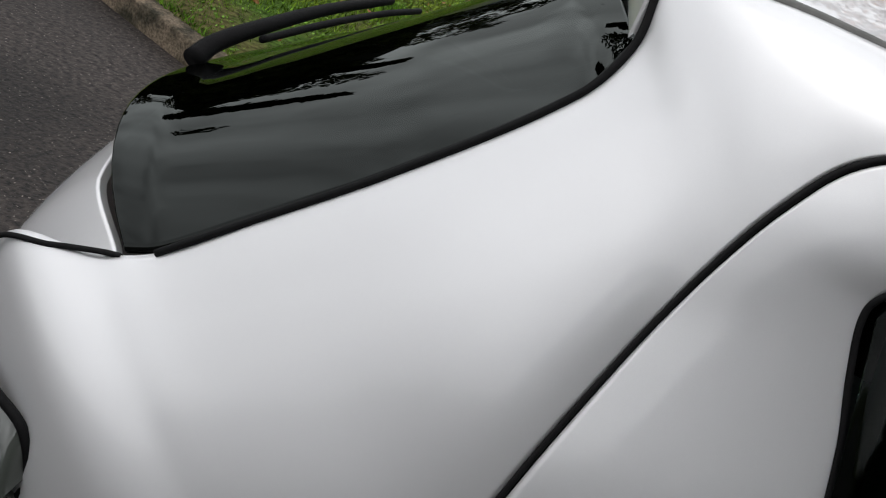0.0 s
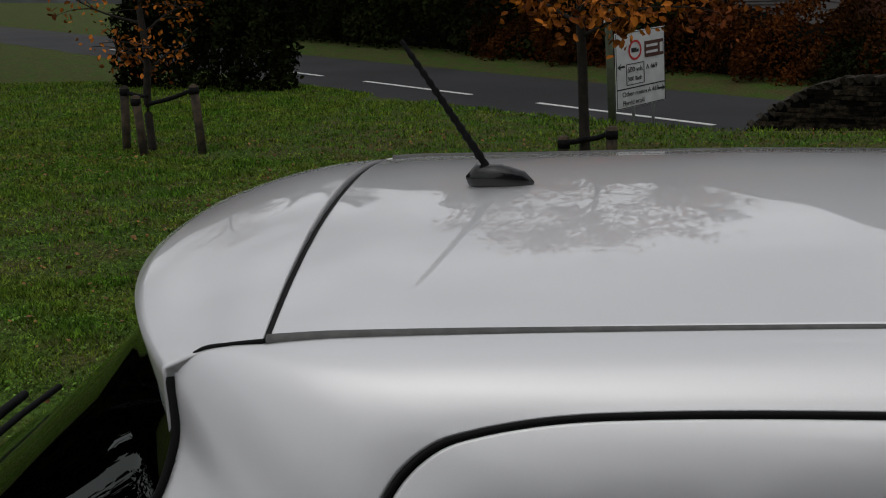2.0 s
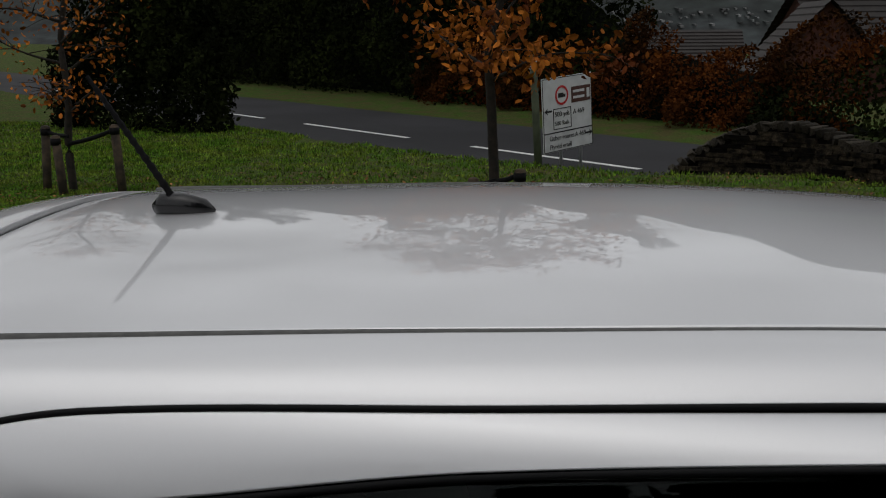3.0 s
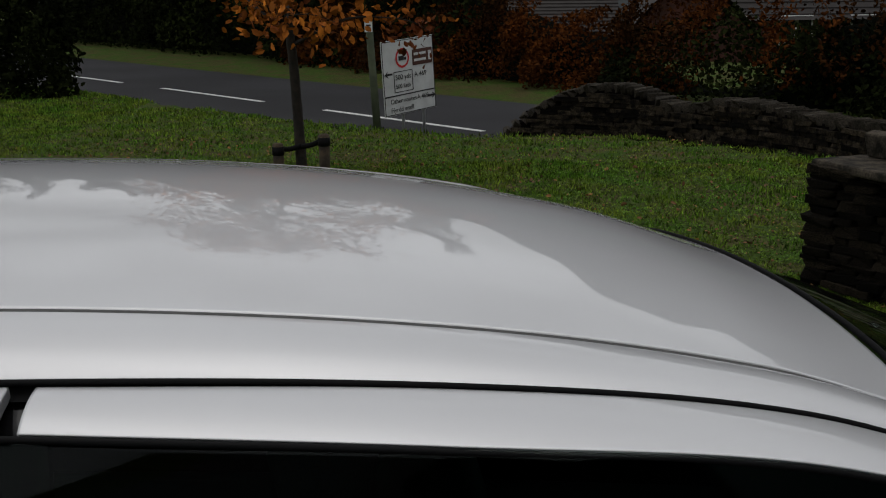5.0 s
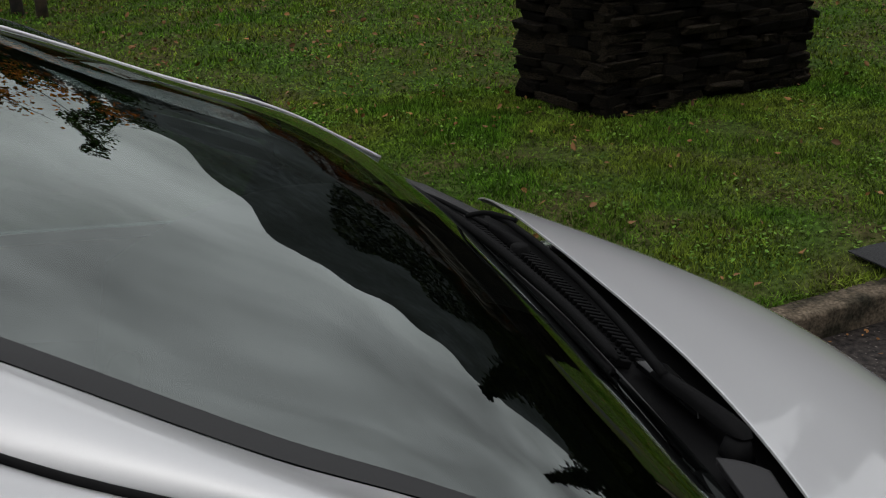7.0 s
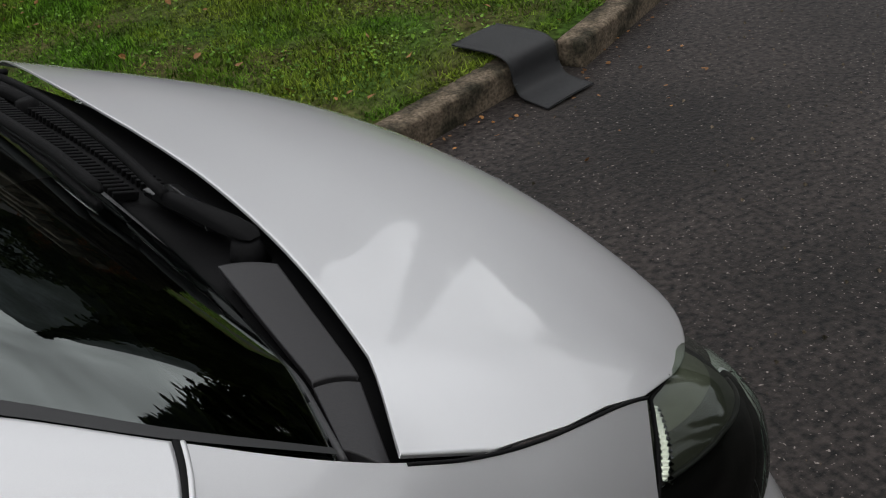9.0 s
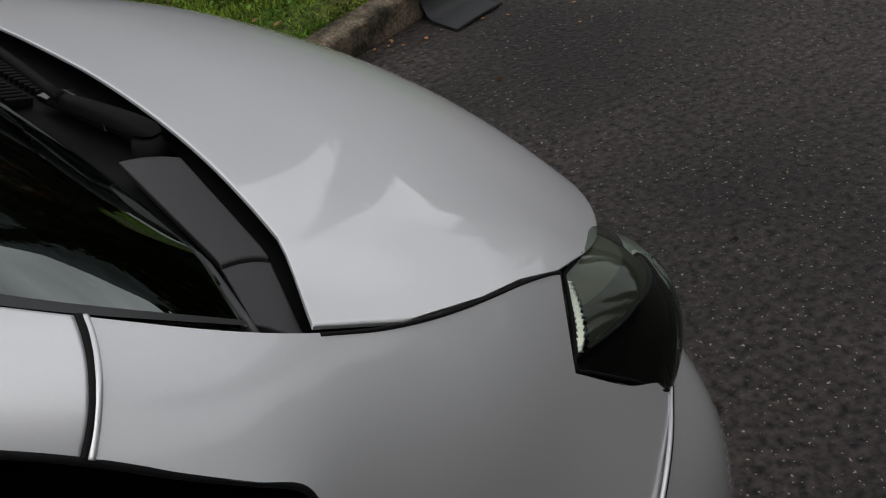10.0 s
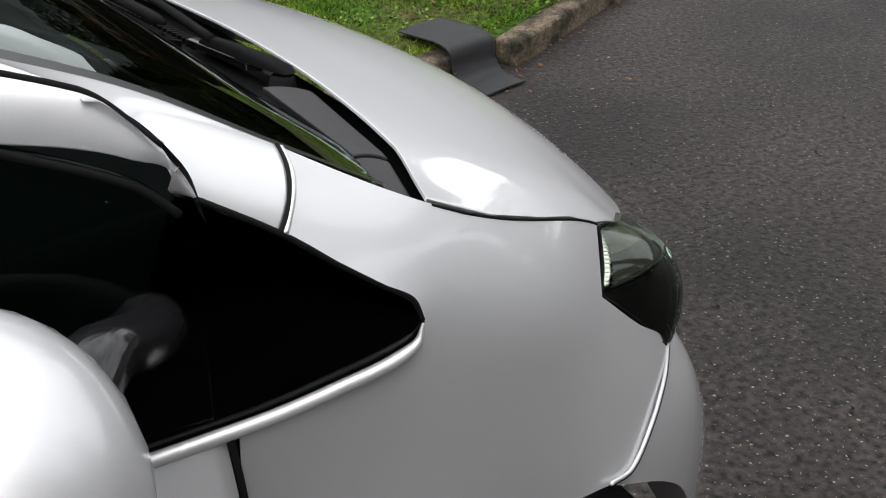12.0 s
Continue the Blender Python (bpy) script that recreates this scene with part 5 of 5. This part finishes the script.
tree(-4.22, 9.62, 4.2, 0.20, 0.80, 1700, 21, leaf=0.060, trunk_r=0.045)
stake(-4.55, 9.72, 0.76, (0.03, 0))
stake(-4.18, 9.28, 0.70, (-0.05, 0))
stake(-3.60, 9.38, 0.80, (-0.05, 0))
tie((-4.52, 9.72, 0.70), (-4.22, 9.60, 0.66))
tie((-4.22, 9.60, 0.58), (-3.64, 9.38, 0.75))
tree(0.27, 7.68, 4.15, 0.30, 1.4, 6400, 8, leaf=0.072, trunk_r=0.05)
stake(0.08, 7.60, 0.50)
stake(0.47, 7.55, 0.58, (0, 0))
tie((0.08, 7.60, 0.45), (0.27, 7.66, 0.47))
tie((0.27, 7.66, 0.46), (0.47, 7.55, 0.54))

# ---- road sign and post ----
sign = thing("road_sign", "white bilingual road sign on two grey posts beside the road", "road sign")
sm = Matrix.Translation((1.125, 13.95, 0.555)) @ pose(0, 0, 0, 90, 0, 46.1) @ pose(0, 0, 0, 0, 0, 4)
W, Hh = 1.03, 1.03


def sign_part(name, x, y, sx, sy, z, material, label=""):
    bm_ = bmesh.new()
    box(bm_, x, y, z, sx, sy, 0.004, sm)
    return part(name, done(bm_, name, material), sign, label)


bm = bmesh.new()
box(bm, 0, 0, -0.008, W, Hh, 0.012, sm, 0.003)
part("board", done(bm, "board", SIGNWHITE), sign, "white sign board")
for x, y, sx, sy in ((0, Hh / 2 - 0.012, W - 0.02, 0.010), (0, -Hh / 2 + 0.012, W - 0.02, 0.010), (-W / 2 + 0.012, 0, 0.010, Hh - 0.02), (W / 2 - 0.012, 0, 0.010, Hh - 0.02), (0, -0.245, W - 0.02, 0.016)):
    sign_part("border", x, y, sx, sy, 0.001, SIGNBLACK)
ring_v, ring_f = [], []
for k in range(40):
    a = 2 * math.pi * k / 40
    for rr in (0.135, 0.105):
        ring_v.append(sm @ Vector((-0.12 + rr * math.cos(a), 0.26 + rr * math.sin(a), 0.004)))
for k in range(40):
    a, b = 2 * k, 2 * ((k + 1) % 40)
    ring_f.append((a, a + 1, b + 1, b))
part("roundel", mesh_from("roundel", ring_v, ring_f, SIGNRED, False), sign, "red prohibition ring")
sign_part("symbol", -0.14, 0.26, 0.10, 0.06, 0.003, SIGNBLACK)
sign_part("symbol", -0.065, 0.25, 0.035, 0.04, 0.003, SIGNBLACK)
sign_part("brown_panel", 0.28, 0.24, 0.40, 0.22, 0.002, SIGNBROWN, "brown tourist panel")
for yy_ in (0.285, 0.20):
    sign_part("text_bar", 0.23, yy_, 0.24, 0.035, 0.005, SIGNWHITE)
sign_part("symbol", 0.43, 0.24, 0.06, 0.13, 0.005, SIGNWHITE)
for x, y, sx, sy in ((-0.12, 0.08, 0.36, 0.010), (-0.12, -0.20, 0.36, 0.010), (-0.30, -0.06, 0.010, 0.28), (0.06, -0.06, 0.010, 0.28)):
    sign_part("border", x, y, sx, sy, 0.002, SIGNBLACK)


def lettering(text, x, y, size, material=SIGNBLACK):
    cu = bpy.data.curves.new("lettering", "FONT")
    cu.body, cu.size, cu.extrude = text, size, 0.001
    cu.materials.append(material)
    ob = new("lettering", cu)
    ob.parent = sign
    ob.matrix_world = sm @ Matrix.Translation((x, y, 0.004))
    return ob


lettering("500 yds", -0.28, -0.03, 0.10)
lettering("500 llath", -0.28, -0.15, 0.085)
lettering("A 469", 0.10, -0.03, 0.10)
lettering("Other routes", -0.40, -0.35, 0.095)
lettering("Ffyrdd eraill", -0.40, -0.47, 0.095)
lettering("A 469", 0.13, -0.35, 0.095)


def arrow(x, y, d):
    vs_ = [sm @ Vector((x + d * a, y + b, 0.003)) for a, b in ((-0.08, 0.014), (0.02, 0.014), (0.0, 0.05), (0.075, 0.0), (0.0, -0.05), (0.02, -0.014), (-0.08, -0.014))]
    part("arrow", mesh_from("arrow", vs_, [tuple(range(7)) if d > 0 else tuple(range(7))[::-1]], SIGNBLACK, False), sign)


arrow(-0.41, 0.06, -1)
arrow(0.43, -0.33, 1)
for u in (-0.12, 0.30):
    p = sm @ Vector((u, -0.3, -0.03))
    v, f = tube_data([(p[0], p[1], -0.75), (p[0], p[1], 0.95)], 0.022, 10)
    part("post", mesh_from("post", v, f, GALV), sign, "grey metal post")
post = thing("marker_post", "slim weathered wooden post with a small white plate", "post")
v, f = tube_data([(0.72, 12.9, -0.35), (0.62, 12.9, 1.38)], [0.055, 0.045], 12)
part("pole", mesh_from("pole", v, f, POLEWOOD), post)
bm = bmesh.new()
box(bm, 0.62, 12.84, 1.27, 0.10, 0.012, 0.14)
pl = part("plate", done(bm, "plate", SIGNWHITE), post, "white marker plate")
bm = bmesh.new()
for k in (-0.03, 0.015):
    box(bm, 0.62, 12.831, 1.27 + k, 0.06, 0.004, 0.02)
part("text_bar", done(bm, "text_bar", SIGNBLACK), pl)

# ---- hedges beyond the road ----


def hedge(name, a, b, depth, height, count, leaf, material, seed, label, low=0.0, round_=0.0):
    rh = np.random.RandomState(seed)
    h_ = thing(name, label, "hedge", "roadside hedges")
    a, b = np.array(a, float), np.array(b, float)
    t = rh.uniform(0, 1, count)
    d = (b - a) / np.linalg.norm(b - a)
    nrm = np.array((d[1], -d[0]))
    if nrm[1] > 0:
        nrm = -nrm
    top = height * (0.75 + 0.18 * np.sin(t * 17 + seed) + 0.12 * np.sin(t * 41 + 2 * seed))
    top = top * np.sin(np.pi * (0.04 + 0.92 * t)) ** round_
    z = low + (top - low) * rh.uniform(0, 1, count) ** 0.8
    bulge = depth * np.sqrt(np.clip(1 - (z / np.maximum(top, 0.1)) ** 2, 0, 1)) * rh.uniform(0.55, 1.05, count)
    lump = 0.35 * np.sin(t * 29 + z * 2.2 + seed) + 0.25 * np.sin(t * 63 - z * 3.1)
    p = a[None] + t[:, None] * (b - a)[None] + nrm[None] * (bulge + lump)[:, None]
    gz_ = ground_z(p[:, 0], p[:, 1])
    part("foliage", leaf_mesh("foliage", np.stack([p[:, 0], p[:, 1], z + gz_], -1), leaf, material, rh), h_)
    # near-black sheet behind the leaves: the hedge's inner shade put in as colour
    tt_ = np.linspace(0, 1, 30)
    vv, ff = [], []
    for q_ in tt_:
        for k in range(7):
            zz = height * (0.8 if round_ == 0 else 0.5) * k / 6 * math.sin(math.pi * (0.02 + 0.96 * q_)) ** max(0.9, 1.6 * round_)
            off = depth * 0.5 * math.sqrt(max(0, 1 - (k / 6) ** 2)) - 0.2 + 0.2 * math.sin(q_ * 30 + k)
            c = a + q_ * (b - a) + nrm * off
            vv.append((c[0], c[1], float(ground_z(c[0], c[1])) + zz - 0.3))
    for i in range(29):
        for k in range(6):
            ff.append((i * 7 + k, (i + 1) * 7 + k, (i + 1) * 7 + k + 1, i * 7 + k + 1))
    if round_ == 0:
        part("shade_sheet", mesh_from("shade_sheet", vv, ff, mat(name + "_core", (0.005, 0.006, 0.004), rough=1.0, spec=0.05, bump=0.5)), h_, "near-black sheet for the shade inside the hedge")
    return h_


def along(s, w):
    q_ = R0 + RD * s + RN * w
    return (q_[0], q_[1])


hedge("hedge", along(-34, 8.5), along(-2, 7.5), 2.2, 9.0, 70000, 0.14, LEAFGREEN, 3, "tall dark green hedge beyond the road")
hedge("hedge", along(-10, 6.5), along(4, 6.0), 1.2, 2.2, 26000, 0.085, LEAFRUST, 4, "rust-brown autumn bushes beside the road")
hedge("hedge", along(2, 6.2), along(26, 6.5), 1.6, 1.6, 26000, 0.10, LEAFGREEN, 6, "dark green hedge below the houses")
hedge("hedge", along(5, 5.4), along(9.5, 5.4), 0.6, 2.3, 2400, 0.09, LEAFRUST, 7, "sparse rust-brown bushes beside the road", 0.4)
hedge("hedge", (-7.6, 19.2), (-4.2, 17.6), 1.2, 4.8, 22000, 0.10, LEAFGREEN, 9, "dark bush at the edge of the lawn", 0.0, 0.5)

# ---- houses and hill ----


def house(name, cx, cy, z0, wx, wy, wall_h, roof_h, yaw, label, windows):
    h_ = thing(name, label, "house", "houses beyond the hedge")
    m = pose(cx, cy, z0, 0, 0, yaw)
    bm_ = bmesh.new()
    box(bm_, 0, 0, wall_h / 2, wx, wy, wall_h, m)
    vs_ = [bm_.verts.new(m @ Vector(p)) for p in ((-wx / 2, -wy / 2, wall_h), (-wx / 2, wy / 2, wall_h), (-wx / 2, 0, wall_h + roof_h), (wx / 2, -wy / 2, wall_h), (wx / 2, wy / 2, wall_h), (wx / 2, 0, wall_h + roof_h))]
    bm_.faces.new((vs_[0], vs_[2], vs_[1]))
    bm_.faces.new((vs_[3], vs_[4], vs_[5]))
    part("wall", done(bm_, "wall", BRICK), h_, "red brick wall")
    for side in (-1, 1):
        prof, rows = [], 12
        for k in range(rows):
            e0, e1 = k / rows, (k + 1) / rows
            prof += [(side * (wy / 2 + 0.3) * (1 - e0), wall_h - 0.05 + (roof_h + 0.15) * e0), (side * (wy / 2 + 0.3) * (1 - e1), wall_h - 0.1 + (roof_h + 0.15) * e1)]
        vv = [m @ Vector((sx_, y_, z_)) for y_, z_ in prof for sx_ in (-wx / 2 - 0.3, wx / 2 + 0.3)]
        ff = [(2 * i, 2 * i + 1, 2 * i + 3, 2 * i + 2) for i in range(len(prof) - 1)]
        part("roof", mesh_from("roof", vv, ff, TILE, False), h_, "brown tiled roof slope")
    for x, z, sx, sz in windows:
        bm_ = bmesh.new()
        box(bm_, x, -wy / 2 - 0.02, z, sx, 0.06, sz, m)
        w_ = part("window", done(bm_, "window", WINDOWPVC), h_, "white framed window")
        bm_ = bmesh.new()
        for k in (-0.25, 0.25):
            box(bm_, x + k * sx, -wy / 2 - 0.055, z, sx * 0.40, 0.02, sz * 0.82, m)
        part("pane", done(bm_, "pane", GLOSSBLACK), w_)
    return h_


def conifer(x, y, height, seed):
    rc = np.random.RandomState(seed)
    t_ = thing("conifer", "unseen dark green conifer placed for the car's reflections", "tree", "conifers")
    part("trunk", mesh_from("trunk", *tube_data([(x, y, -0.1), (x, y, height * 0.5), (x, y, height)], [0.16, 0.1, 0.02], 8), BARK), t_)
    n_c = 2600
    z = height * rc.uniform(0.04, 1, n_c) ** 0.85
    tier = 0.75 + 0.25 * np.sin(z * 6)
    r_ = (0.06 + 0.27 * (height - z)) * rc.uniform(0.3, 1.05, n_c) * tier
    a = rc.uniform(0, 2 * math.pi, n_c)
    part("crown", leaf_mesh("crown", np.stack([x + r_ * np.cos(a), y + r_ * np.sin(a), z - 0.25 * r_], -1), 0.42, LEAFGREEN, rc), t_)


# out of view; most at y < 0 are added to darken the wing
for k, (x, y, h_) in enumerate(((0.6, -9.6, 4.0), (2.4, -9.4, 6), (4.4, -9, 9), (5.4, -7.6, 12), (6.5, -9.8, 13), (8.0, -7.4, 13), (8.6, -9, 13), (10.4, -6.8, 12), (11, -9.5, 13), (14, -8, 12), (15.5, -5.5, 9), (16, -3, 8.5), (16.5, -0.5, 8), (22.5, 21.5, 12), (19.5, 26.0, 11), (25.5, 23, 7), (-19, 15, 6), (-21, 11, 7))):
    conifer(x, y, h_, 40 + k)
# added out of view: blocks the sky that would brighten the front wing
hedge("hedge", (3.0, -8.8), (18.0, -7.0), 2.0, 15.0, 9000, 0.55, LEAFGREEN, 15, "unseen row of tall dark trees added to keep sky off the wing")
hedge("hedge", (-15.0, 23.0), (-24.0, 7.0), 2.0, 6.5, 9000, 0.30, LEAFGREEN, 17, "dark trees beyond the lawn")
house("house", 9.7, 34.5, -3.0, 4.2, 4.4, 2.9, 2.5, 86, "brick bungalow with a brown tiled gable roof", [(0, 2.0, 1.2, 0.9)])
house("house", 14.4, 40.4, -3.0, 8.0, 7.0, 3.6, 2.3, 8, "red brick house with white windows and tiled roof", [(-3.0, 3.2, 1.2, 1.0), (-0.6, 3.2, 1.2, 1.0), (2.2, 3.2, 1.6, 1.0)])
house("house", 6.9, 47.0, -2.6, 5.2, 6.0, 2.6, 1.5, -6, "low house with a dark brown roof behind trees", [(1.0, 1.8, 1.0, 0.8)])
hedge("hedge", (16.0, 58.0), (75.0, 40.0), 5.0, 17.0, 20000, 0.6, LEAFGREEN, 12, "tall dark trees behind the houses")
hv, hf = [], []
for i in range(101):
    x = -500 + 10 * i
    crest = float(np.interp(x, [0, 63, 127, 234, 320, 500], [0, 5, 13, 27, 23, 18]))
    for j in range(6):
        hv.append((x, 420 + 60 * j, -12 + max(0, j - 2) * crest + j * (float(np.interp(x, [-120, 0, 80, 170, 320], [15, 17, 23, 32, 40])) + 2 * math.sin(i * 0.28) + 1.2 * math.sin(i * 0.76 + j))))
for i in range(100):
    for j in range(5):
        hf.append((i * 6 + j, (i + 1) * 6 + j, (i + 1) * 6 + j + 1, i * 6 + j + 1))
tagged(new("backdrop", mesh_from("backdrop", hv, hf, mat("hill_far", (0.034, 0.040, 0.042), rough=1.0, color2=(0.014, 0.018, 0.016), scale=0.02, fine=0.6, fine_scale=0.12))), "distant hillside with a town", "hill", kind="structure")
tv, tf = [], []
rt = random.Random(31)
for k in range(110):
    x, y = rt.uniform(10, 150), rt.uniform(455, 478)
    z = -12 + (y - 420) / 60 * 20 + rt.uniform(0, 2)
    o = len(tv)
    hx, hz = rt.uniform(0.3, 0.8), rt.uniform(0.25, 0.45)
    tv += [(x - hx, y - 8, z), (x + hx, y - 8, z), (x + hx, y - 8, z + 2 * hz), (x - hx, y - 8, z + 2 * hz), (x - hx, y + 3, z + 3 * hz), (x + hx, y + 3, z + 3 * hz)]
    tf += [(o, o + 1, o + 2, o + 3), (o + 3, o + 2, o + 5, o + 4)]
tagged(new("far_town", mesh_from("far_town", tv, tf, mat("pale_render", (0.14, 0.14, 0.14), rough=0.9, per_object=0.8), False)), "pale houses of a distant town on the hillside", "town", kind="stuff")
